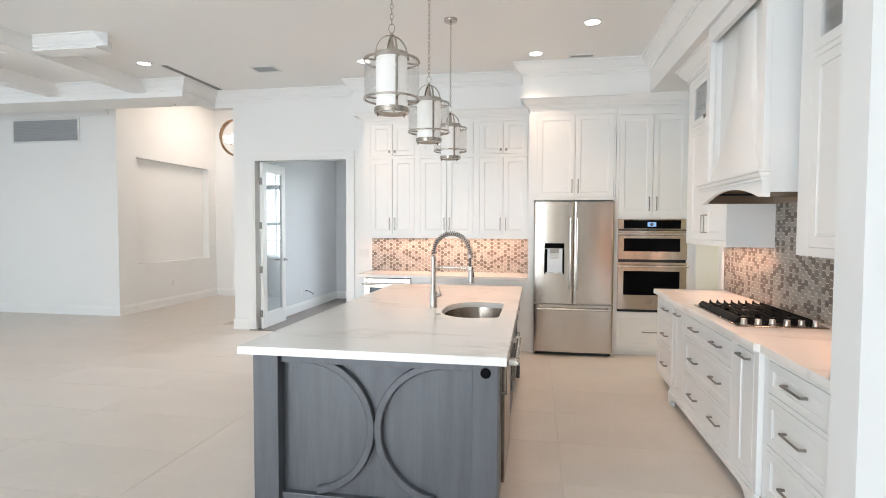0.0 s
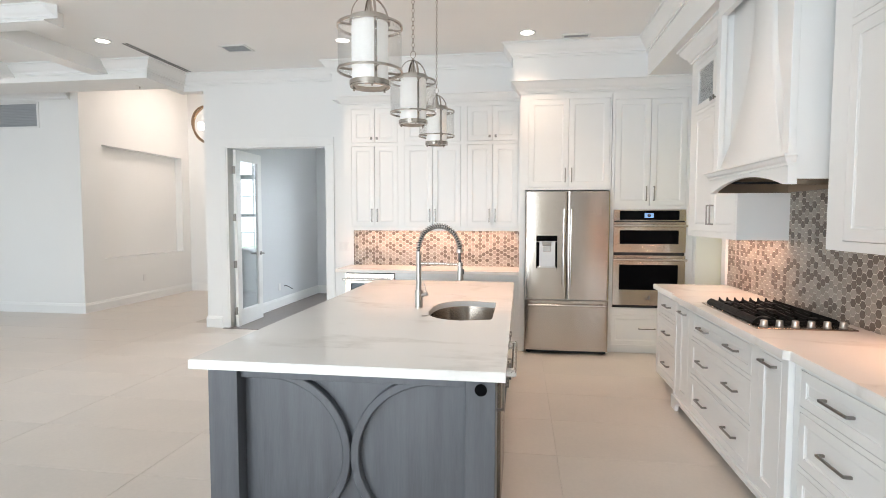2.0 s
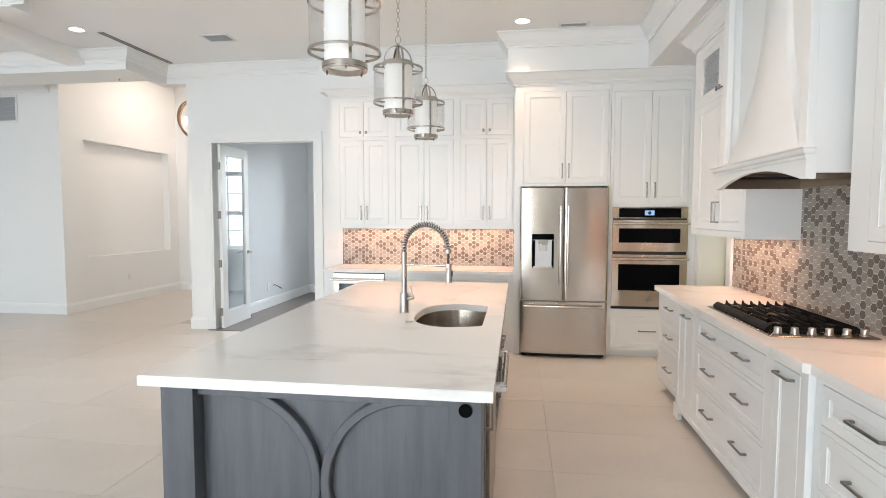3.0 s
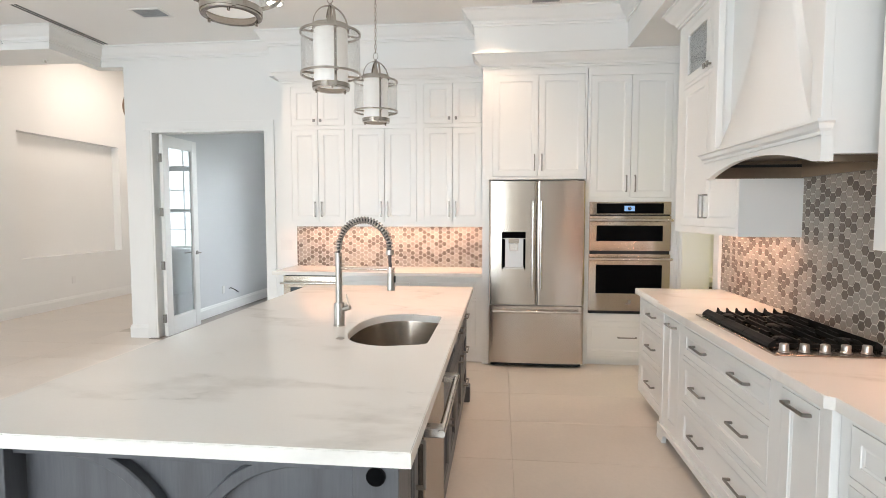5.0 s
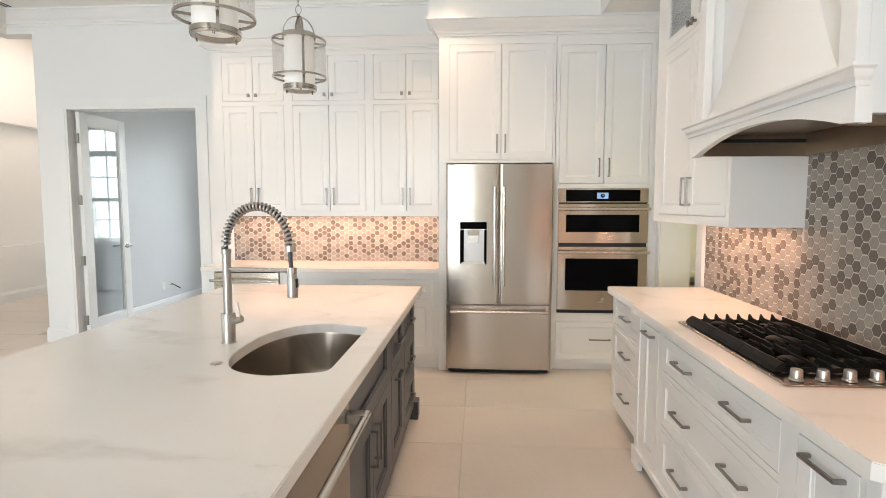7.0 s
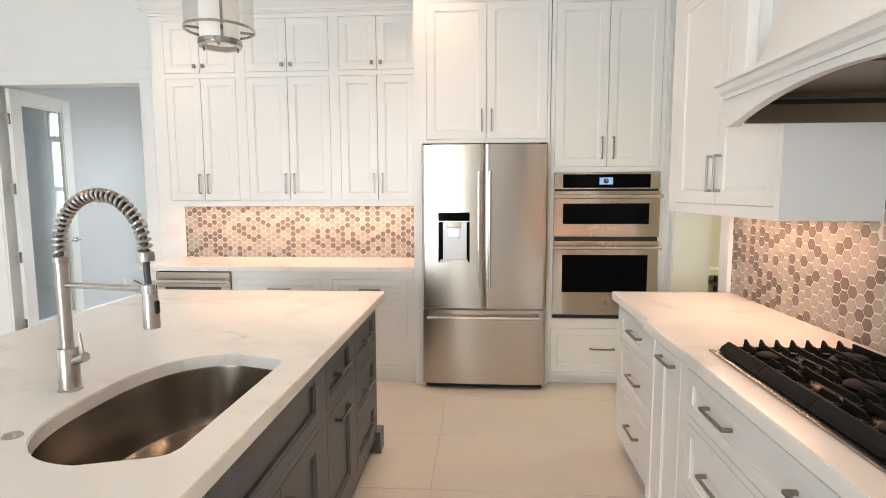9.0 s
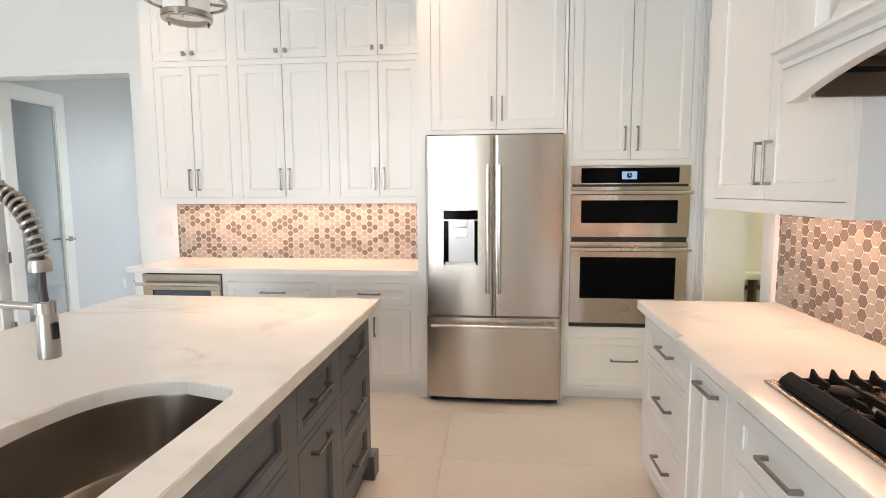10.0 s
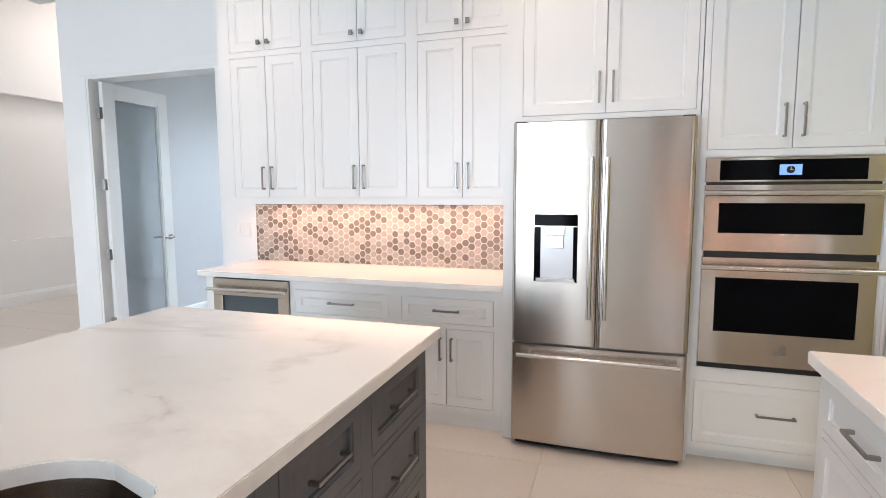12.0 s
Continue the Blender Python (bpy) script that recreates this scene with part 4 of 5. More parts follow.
def island():
    s = thing("kitchen_island", pose(2.2, 6.87, 0), "grey-stained wooden kitchen island with overlapping circle mouldings", "island")
    X = lambda x: x - 2.2
    Y = lambda y: y - 6.87
    part("body", boxed(X(1.66), X(2.27), Y(5.52), Y(8.33), 0.10, 0.864), ISLAND, s)
    part("post", boxed(X(1.60), X(1.735), Y(5.43), Y(5.57), 0.0, 0.864, 0.003), ISLAND, s)
    part("post", boxed(X(2.722), X(2.845), Y(5.43), Y(5.57), 0.0, 0.864, 0.003), ISLAND, s)
    part("post", boxed(X(1.60), X(1.735), Y(8.20), Y(8.335), 0.0, 0.864, 0.003), ISLAND, s)
    part("front_panel", boxed(X(1.735), X(2.722), Y(5.50), Y(5.52), 0.09, 0.864), ISLAND, s)
    part("top_rail", boxed(X(1.736), X(2.721), Y(5.458), Y(5.50), 0.812, 0.864, 0.002), ISLAND, s)
    part("bottom_rail", boxed(X(1.736), X(2.721), Y(5.462), Y(5.50), 0.0, 0.135, 0.003), ISLAND, s)
    part("side_panel", boxed(X(1.62), X(1.66), Y(5.57), Y(8.20), 0.0, 0.864), ISLAND, s)
    part("end_panel", boxed(X(1.735), X(2.80), Y(8.325), Y(8.352), 0.0, 0.864), ISLAND, s)
    # ring mouldings, cut where the posts stand
    for cx in (2.228 - 0.356, 2.228 + 0.356):
        bm = bmesh.new()
        n, cz = 120, 0.49
        prev = None
        for i in range(n + 1):
            a = 2 * math.pi * i / n
            row = []
            for r, d in ((0.356, 0), (0.356, -0.034), (0.352, -0.038), (0.324, -0.038), (0.320, -0.034), (0.320, 0)):
                row.append((cx + r * math.cos(a), 5.4995 + d, cz + r * math.sin(a)))
            ok = all(1.736 <= p[0] <= 2.721 and 0.136 <= p[2] <= 0.850 for p in row) and (row[0][0] - cx) * (2.228 - cx) > -0.005
            if ok:
                vs = [bm.verts.new((X(p[0]), Y(p[1]), p[2])) for p in row]
                if prev:
                    for k in range(6):
                        bm.faces.new((prev[k], prev[(k + 1) % 6], vs[(k + 1) % 6], vs[k]))
                prev = vs
            else:
                prev = None
        part("ring_moulding", bm, ISLAND, s, "raised grey wooden ring moulding", True)
    bm = bmesh.new()
    tube(bm, (X(2.786), Y(5.43), 0.815), (X(2.786), Y(5.424), 0.815), 0.024, 28)
    out = part("outlet", bm, BLACKGLASS, s, "round black pop-up outlet", True)
    bm = bmesh.new()
    ringy = [(0.0235, 0.0), (0.0255, 0.0), (0.0255, -0.004), (0.0235, -0.004)]
    seg = 28
    rows = [[bm.verts.new((X(2.786) + r * math.cos(2 * math.pi * i / seg), Y(5.428) + d, 0.815 + r * math.sin(2 * math.pi * i / seg))) for r, d in ringy] for i in range(seg)]
    for i in range(seg):
        for k in range(4):
            bm.faces.new((rows[i][k], rows[(i + 1) % seg][k], rows[(i + 1) % seg][(k + 1) % 4], rows[i][(k + 1) % 4]))
    part("outlet_rim", bm, IRON, out)
    for y0 in (8.265, 5.44):
        part("foot", boxed(X(2.80), X(2.868), Y(y0), Y(y0 + 0.10), 0.0, 0.125, 0.004), ISLAND, s)


island()
SX = 2.838
icab = dict(mat=ISLAND, toe=0.09, toe_in=0.03, drop=0.016, group="island cabinet units")


def island_unit(y0, y1, cells, label, body_top=None):
    cabinet("island_cabinet", pose(SX, y0, 0, 0, 0, 90), y1 - y0, 0.864, SX - 2.272, cells, label, "cabinet", body_top=body_top, **icab)


island_unit(7.80, 8.324, [(0.035, 0.489, v0, v1, "drawer", [(0.262, (v0 + v1) / 2, 0.17, False)]) for v0, v1 in [(0.62, 0.835), (0.36, 0.595), (0.125, 0.335)]], "dark grey-brown wooden drawer unit with nickel pulls")
island_unit(7.33, 7.80, [(0.035, 0.435, 0.62, 0.835, "drawer", [(0.235, 0.73, 0.17, False)]), (0.035, 0.435, 0.125, 0.595, "door", [(0.235, 0.54, 0.17, False)])], "dark grey-brown wooden cabinet with a drawer and pull-out door")
island_unit(6.44, 7.33, [(0.045, 0.845, 0.62, 0.835, "drawer", [])] + pair(0.045, 0.845, 0.125, 0.595, low=False, off=0.04), "dark grey-brown wooden sink cabinet with two doors", 0.60)
island_unit(5.571, 5.80, [(0.03, 0.20, 0.125, 0.835, "door", [(0.17, 0.70, 0.16, True)])], "narrow dark grey-brown wooden cabinet")


def dishwasher():
    d = thing("dishwasher", pose(SX, 5.80, 0, 0, 0, 90), "stainless steel dishwasher built into the island", "dishwasher")
    W = 0.635
    part("body", boxed(0.01, W - 0.01, 0.02, 0.55, 0.03, 0.86), BLACK, d)
    # darker sink steel puts the door's dim aisle reflections into its colour
    door = part("door", boxed(0.012, W - 0.012, -0.018, 0.02, 0.11, 0.845, 0.004), SINK, d, "brushed steel door darkened for its dim reflections")
    part("toe_panel", boxed(0.02, W - 0.02, 0.02, 0.04, 0.0, 0.105), BLACK, d)
    bm = bmesh.new()
    tube(bm, (0.0, -0.075, 0.775), (W, -0.075, 0.775), 0.013, 16)
    part("handle", bm, CHROME, door, "round polished steel handle", True)
    for u in (0.03, W - 0.03):
        part("handle_post", boxed(u - 0.022, u + 0.022, -0.082, -0.016, 0.757, 0.793, 0.006), CHROME, door, "heavy polished handle bracket")


dishwasher()


def sink():
    k = thing("sink", pose(2.6, 6.79, 0.65), "brushed steel undermount D-shaped sink", "sink")
    bm = bmesh.new()
    cx, cy = 2.60, 6.79

    def loop(f, dz):
        return [bm.verts.new(((x - cx) * f, (y - cy) * f, dz)) for x, y in hole]
    rings = [loop(1.05, 0.2149), loop(1.015, 0.2149), loop(1.01, 0.205), loop(0.985, 0.05), loop(0.95, 0.02), loop(0.86, 0.004), loop(0.10, 0.0)]
    for a, b in zip(rings, rings[1:]):
        m = len(a)
        for i in range(m):
            bm.faces.new((a[i], a[(i + 1) % m], b[(i + 1) % m], b[i]))
    bm.faces.new(rings[-1])
    part("bowl", bm, SINK, k, "deep brushed steel bowl", True)
    bm = bmesh.new()
    lathe(bm, (0.0, 0.0, 0.001), [(0.0, 0.002), (0.030, 0.002), (0.040, 0.006), (0.045, 0.004), (0.045, 0.0)], 28)
    part("drain", bm, CHROME, k, "round steel drain", True)


sink()


def faucet():
    f = thing("faucet", pose(2.268, 6.815, 0.905, 0, 0, -10), "brushed nickel spring neck pull-down kitchen faucet", "faucet")
    bm = bmesh.new()
    lathe(bm, (0, 0, 0), [(0, 0), (0.031, 0), (0.031, 0.004), (0.0275, 0.006), (0.0275, 0.118), (0.0255, 0.122), (0, 0.122)], 28)
    part("base", bm, NICKEL, f, "", True)
    bm = bmesh.new()
    lathe(bm, (0, 0, 0), [(0, 0.12), (0.017, 0.12), (0.017, 0.36), (0.0195, 0.362), (0.0195, 0.378), (0.014, 0.38), (0, 0.38)], 24)
    part("column", bm, NICKEL, f, "", True)
    R = 0.142
    arc = [(0, 0, 0.37)] + [(R - R * math.cos(math.pi * i / 40), 0, 0.40 + R * 1.05 * math.sin(math.pi * i / 40)) for i in range(41)] + [(2 * R, 0, 0.34), (2 * R + 0.004, 0, 0.30)]
    bm = bmesh.new()
    sweep(bm, arc, 0.0085, 10)
    part("hose", bm, HOSE, f, "dark grey flexible hose", True)
    # coil round the hose
    pts = []
    turns, n = 29, 29 * 12
    P = [Vector(p) for p in arc[:-2]]
    for i in range(n + 1):
        s = i / n * (len(P) - 1)
        a = min(int(s), len(P) - 2)
        p = P[a].lerp(P[a + 1], s - a)
        d = (P[a + 1] - P[a]).normalized()
        side = Vector((0, 1, 0))
        up = d.cross(side)
        ang = 2 * math.pi * turns * i / n
        pts.append(p + 0.0148 * (math.cos(ang) * side + math.sin(ang) * up))
    bm = bmesh.new()
    sweep(bm, pts, 0.0044, 8)
    part("spring", bm, NICKEL, f, "coiled nickel spring", True)
    bm = bmesh.new()
    sweep(bm, [(0.01, 0, 0.30), (2 * R - 0.012, 0, 0.30)], 0.0085, 10)
    lathe(bm, (2 * R + 0.004, 0, 0.30), [(0.013, -0.012), (0.020, -0.012), (0.020, 0.012), (0.013, 0.012)], 20, True)
    part("holder_arm", bm, CHROME, f, "", True)
    bm = bmesh.new()
    lathe(bm, (2 * R + 0.006, 0, 0.195), [(0, 0), (0.0205, 0), (0.021, 0.006), (0.0195, 0.085), (0.014, 0.098), (0.010, 0.118), (0, 0.118)], 24)
    head = part("spray_head", bm, NICKEL, f, "", True)
    part("spray_button", boxed(2 * R + 0.018, 2 * R + 0.029, -0.008, 0.008, 0.235, 0.27, 0.003), BLACK, head)
    bm = bmesh.new()
    lathe(bm, (2 * R, 0, 0.375), [(0.009, 0.0), (0.021, 0.0), (0.0215, 0.012), (0.019, 0.024), (0.009, 0.024)], 20, True)
    part("collar", bm, NICKEL, f, "", True)
    bm = bmesh.new()
    tube(bm, (0.02, 0, 0.085), (0.062, 0, 0.100), 0.0135, 16)
    lev = part("valve", bm, NICKEL, f, "", True)
    bm = bmesh.new()
    tube(bm, (0.055, 0, 0.10), (0.04, 0.004, 0.165), 0.0038, 10)
    part("lever", bm, NICKEL, lev, "slim nickel lever", True)


faucet()
bm = bmesh.new()
lathe(bm, (2.36, 6.525, 0.905), [(0, 0.0), (0.021, 0.0), (0.021, 0.003), (0.018, 0.005), (0.016, 0.004), (0.013, 0.007), (0, 0.007)], 24)
solid("sink_air_switch", bm, NICKEL, "round nickel push button on the island top", "button", smooth=True)

# ---- pendants ----


def pendant(x, y):
    zb = 2.125
    p = thing("pendant_lamp", pose(x, y, zb), "brushed nickel lantern pendant with clear and opal glass", "pendant lamp", "pendants over the island")
    bm = bmesh.new()
    ring(bm, (0, 0, 0), 0.095, 0.078, 0.006, 0.014, 40)
    ring(bm, (0, 0, 0), 0.098, 0.090, 0.014, 0.034, 40)
    part("bottom_ring", bm, POLISHED, p, "", True)
    bm = bmesh.new()
    ring(bm, (0, 0, 0), 0.157, 0.148, 0.078, 0.088, 48)
    part("lower_ring", bm, POLISHED, p, "", True)
    bm = bmesh.new()
    ring(bm, (0, 0, 0), 0.157, 0.148, 0.286, 0.296, 48)
    part("upper_ring", bm, POLISHED, p, "", True)
    bm = bmesh.new()
    ring(bm, (0, 0, 0), 0.097, 0.088, 0.306, 0.330, 40)
    lathe(bm, (0, 0, 0), [(0.0, 0.318), (0.088, 0.318)], 40)
    part("cap", bm, POLISHED, p, "", True)
    bm = bmesh.new()
    lathe(bm, (0, 0, 0), [(0.087, 0.030), (0.087, 0.305), (0.084, 0.305), (0.084, 0.030)], 40, True)
    part("opal_shade", bm, OPAL, p, "white opal glass cylinder", True)
    bm = bmesh.new()
    lathe(bm, (0, 0, 0), [(0.150, 0.088), (0.152, 0.19), (0.150, 0.286)], 48)
    part("glass_shade", bm, SEEDED, p, "clear seeded glass cylinder", True)
    for k in range(4):
        a = math.pi / 2 * k + 0.55
        c, s = math.cos(a), math.sin(a)
        if k % 2:
            bm = bmesh.new()
            # an upright strip on two sides only
            r0, r1, z0, z1, w = 0.089, 0.099, 0.008, 0.332, 0.006
            vs = []
            for z in (z0, z1):
                for r, t in ((r0, -w), (r1, -w), (r1, w), (r0, w)):
                    vs.append(bm.verts.new((r * c - t * s, r * s + t * c, z)))
            for q in ((0, 1, 5, 4), (1, 2, 6, 5), (2, 3, 7, 6), (3, 0, 4, 7), (0, 3, 2, 1), (4, 5, 6, 7)):
                bm.faces.new([vs[i] for i in q])
            part("strut", bm, POLISHED, p)
        for zz in (0.083, 0.291):
            bm = bmesh.new()
            tube(bm, (0.088 * c, 0.088 * s, zz), (0.150 * c, 0.150 * s, zz), 0.006, 8)
            part("spoke", bm, POLISHED, p)
    # two crossing bails of flat strip
    for a in (0.55, 0.55 + math.pi / 2):
        bm = bmesh.new()
        rows = []
        for i in range(21):
            t = math.pi * i / 20
            row = []
            for r, w in ((0.088, -0.006), (0.092, -0.006), (0.092, 0.006), (0.088, 0.006)):
                u, z = r * math.cos(t), 0.330 + (r + 0.012) * math.sin(t)
                row.append(bm.verts.new((u * math.cos(a) - w * math.sin(a), u * math.sin(a) + w * math.cos(a), z)))
            rows.append(row)
        for p0, p1 in zip(rows, rows[1:]):
            for q in range(4):
                bm.faces.new((p0[q], p0[(q + 1) % 4], p1[(q + 1) % 4], p1[q]))
        bm.faces.new(rows[0])
        bm.faces.new(rows[-1])
        part("bail", bm, POLISHED, p, "", True)
    bm = bmesh.new()
    lathe(bm, (0, 0, 0), [(0, 0.318), (0.022, 0.318), (0.020, 0.36), (0.010, 0.40), (0.008, 0.445), (0, 0.447)], 16)
    part("stem", bm, POLISHED, p, "tapered socket cover", True)
    for k in range(3):
        a = 2 * math.pi * k / 3 + 0.9
        bm = bmesh.new()
        tube(bm, (0.086 * math.cos(a), 0.086 * math.sin(a), -0.004), (0.086 * math.cos(a), 0.086 * math.sin(a), 0.007), 0.005, 8)
        part("thumb_screw", bm, POLISHED, p)
    # chain of oval links up to the canopy
    top = ZC - zb - 0.03
    z, k = 0.445, 0
    first = True
    while z < top - 0.02:
        L = 0.050 if first else 0.034
        rr = 0.017 if first else 0.0085
        pts = [(rr * math.cos(2 * math.pi * i / 14), 0, z + L / 2 + L / 2 * math.sin(2 * math.pi * i / 14)) for i in range(15)]
        if k % 2:
            pts = [(0, q[0], q[2]) for q in pts]
        bm = bmesh.new()
        sweep(bm, pts, 0.0022, 5)
        part("chain_link", bm, POLISHED, p)
        z += L - 0.006
        k += 1
        first = False
    bm = bmesh.new()
    lathe(bm, (0, 0, ZC - zb), [(0, -0.05), (0.010, -0.05), (0.012, -0.034), (0.055, -0.028), (0.062, -0.018), (0.062, 0)], 32)
    part("canopy", bm, POLISHED, p, "round nickel ceiling canopy", True)
    return p


for y in (5.847, 6.894, 7.914):
    pendant(2.216, y)

# ---- office door, window and the view outside ----


def door_leaf():
    d = thing("door_1", pose(-0.916, 10.135, 0.008, 0, 0, 91.0), "white half-glazed office door standing open", "door", kind="structure")
    W, H, T = 0.735, 2.415, 0.042
    for nm, a, b, v0, v1 in [("stile", 0, 0.115, 0, H), ("stile", W - 0.115, W, 0, H), ("top_rail", 0.115, W - 0.115, H - 0.125, H), ("bottom_rail", 0.115, W - 0.115, 0, 0.21)]:
        part(nm, boxed(a, b, -T, 0, v0, v1, 0.003), TRIM, d)
    for e in (-T + 0.006, -0.018):
        bm = bmesh.new()
        for a, b, v0, v1 in [(0.115, 0.128, 0.21, H - 0.125), (W - 0.128, W - 0.115, 0.21, H - 0.125), (0.128, W - 0.128, 0.21, 0.223), (0.128, W - 0.128, H - 0.138, H - 0.125)]:
            box(bm, a, b, e, e + 0.012, v0, v1)
        part("glazing_bead", bm, TRIM, d)
    part("pane", boxed(0.12, W - 0.12, -0.024, -0.018, 0.215, H - 0.13), DOORGLASS, d, "clear door glass")
    for side in (-1, 1):
        bm = bmesh.new()
        y = -T - 0.006 if side < 0 else 0.006
        box(bm, W - 0.075, W - 0.025, min(y, y - side * 0.006), max(y, y - side * 0.006), 0.945, 0.995, 0.002)
        tube(bm, (W - 0.05, y, 0.97), (W - 0.05, y + side * 0.045, 0.97), 0.009, 12)
        box(bm, W - 0.165, W - 0.042, y + side * 0.045 - 0.006, y + side * 0.045 + 0.006, 0.962, 0.978, 0.003)
        part("lever", bm, PULL, d, "nickel lever handle")
    for z in (0.22, 0.86, 1.50, 2.14):
        bm = bmesh.new()
        tube(bm, (-0.008, 0.004, z - 0.05), (-0.008, 0.004, z + 0.05), 0.009, 12)
        box(bm, -0.028, 0.0, -0.030, 0.003, z - 0.05, z + 0.05)
        part("hinge", bm, PULL, d, "square nickel hinge")


door_leaf()


def office_window():
    w = thing("window_1", pose(0.18, 13.5, 0.85), "white office window with transom and glazing bars", "window", kind="structure")
    W, H = 1.24, 1.90
    for a, b, v0, v1 in [(0, 0.04, 0, H), (W - 0.04, W, 0, H), (0.04, W - 0.04, 0, 0.045), (0.04, W - 0.04, H - 0.04, H), (0.04, W - 0.04, 0.66, 0.73), (0.04, W - 0.04, 1.42, 1.51)]:
        part("frame", boxed(a, b, 0.04, 0.10, v0, v1), TRIM, w)
    for v0, v1, rows in [(0.045, 0.66, 2), (0.73, 1.42, 2), (1.51, H - 0.04, 1)]:
        for k in (1, 2, 3):
            part("glazing_bar", boxed(W * k / 4 - 0.011, W * k / 4 + 0.011, 0.055, 0.085, v0, v1), TRIM, w)
        if rows == 2:
            v = (v0 + v1) / 2
            part("glazing_bar", boxed(0.04, W - 0.04, 0.056, 0.084, v - 0.011, v + 0.011), TRIM, w)
        pane = part("pane", boxed(0.04, W - 0.04, 0.068, 0.072, v0, v1), GLASS, w)
        pane.visible_shadow = False
    part("window_sill", boxed(-0.04, W + 0.04, -0.05, 0.04, -0.03, 0.0, 0.003), TRIM, w)


office_window()


def garden_material():
    m = glow("garden_view", (1, 1, 1), 1.0)
    n, l = m.node_tree.nodes, m.node_tree.links
    b = n["Principled BSDF"]
    co, sep, noi, add, ramp = (n.new(t) for t in ("ShaderNodeTexCoord", "ShaderNodeSeparateXYZ", "ShaderNodeTexNoise", "ShaderNodeMath", "ShaderNodeValToRGB"))
    l.new(co.outputs["Object"], sep.inputs[0])
    l.new(co.outputs["Object"], noi.inputs["Vector"])
    noi.inputs["Scale"].default_value, noi.inputs["Detail"].default_value = 1.6, 5
    add.operation = "MULTIPLY_ADD"
    add.inputs[1].default_value = 2.4
    l.new(noi.outputs["Fac"], add.inputs[0])
    l.new(sep.outputs["Z"], add.inputs[2])
    e = ramp.color_ramp.elements
    e[0].position, e[0].color = 0.20, (0.10, 0.16, 0.07, 1)
    e[1].position, e[1].color = 0.52, (0.85, 0.93, 1.0, 1)
    mid = ramp.color_ramp.elements.new(0.36)
    mid.color = (0.30, 0.42, 0.24, 1)
    sc = n.new("ShaderNodeMath")
    sc.operation = "MULTIPLY"
    sc.inputs[1].default_value = 0.22
    l.new(add.outputs[0], sc.inputs[0])
    l.new(sc.outputs[0], ramp.inputs["Fac"])
    l.new(ramp.outputs["Color"], b.inputs["Emission Color"])
    b.inputs["Base Color"].default_value = (0, 0, 0, 1)
    b.inputs["Emission Strength"].default_value = 7.0
    return m


structure("backdrop_garden", boxed(-2.5, 5.0, 17.0, 17.05, -1.0, 5.0), garden_material(), "bright garden and sky outside the office window")

# ---- ceiling fittings ----


def can(x, y):
    c = thing("recessed_light", pose(x, y, ZC), "round white recessed ceiling light, switched on", "ceiling light", "recessed ceiling lights")
    bm = bmesh.new()
    ring(bm, (0, 0, 0), 0.088, 0.068, -0.006, 0.0, 36)
    part("trim_ring", bm, WHITEP, c, "", True)
    bm = bmesh.new()
    lathe(bm, (0, 0, 0), [(0.0, -0.0035), (0.0675, -0.0035), (0.0675, -0.001), (0, -0.001)], 32)
    part("lens", bm, LAMP, c, "glowing warm white lens", True)


# includes a fitting for the added, unseen aisle can
for cx, cy in CANS:
    can(cx, cy)


def vent(name, x0, x1, y0, y1, n, along, label):
    v = thing(name, pose((x0 + x1) / 2, (y0 + y1) / 2, ZC), label, "air vent")
    w, d = (x1 - x0) / 2, (y1 - y0) / 2
    for a, b, c, e in [(-w, w, -d, -d + 0.025), (-w, w, d - 0.025, d), (-w, -w + 0.025, -d + 0.025, d - 0.025), (w - 0.025, w, -d + 0.025, d - 0.025)]:
        part("frame", boxed(a, b, c, e, -0.010, 0.0, 0.002), WHITEP, v)
    part("backing", boxed(-w + 0.025, w - 0.025, -d + 0.025, d - 0.025, -0.002, -0.0005), BLACK, v)
    for k in range(n):
        if along == "x":
            p = -d + 0.03 + (2 * d - 0.06) * (k + 0.5) / n
            b = boxed(-w + 0.026, w - 0.026, p - 0.0035, p + 0.0035, -0.009, -0.004)
        else:
            p = -w + 0.03 + (2 * w - 0.06) * (k + 0.5) / n
            b = boxed(p - 0.0035, p + 0.0035, -d + 0.026, d - 0.026, -0.009, -0.004)
        part("slat", b, GRILLE, v)


vent("ceiling_vent", 3.35, 3.645, 9.13, 9.25, 4, "x", "small white slatted ceiling air vent")
vent("ceiling_vent", -0.42, -0.10, 8.98, 9.22, 8, "x", "square white slatted ceiling air vent")
sl = thing("slot_diffuser", pose(-1.395, 9.36, ZC), "long narrow black slot air diffuser in the ceiling", "air vent")
for a, b in [(-0.045, -0.036), (-0.005, 0.005), (0.036, 0.045)]:
    part("edge", boxed(a, b, -0.585, 0.585, -0.004, 0.0), WHITEP, sl)
for a, b in [(-0.036, -0.005), (0.005, 0.036)]:
    part("slot", boxed(a, b, -0.585, 0.585, -0.002, -0.0005), BLACK, sl, "black slot")

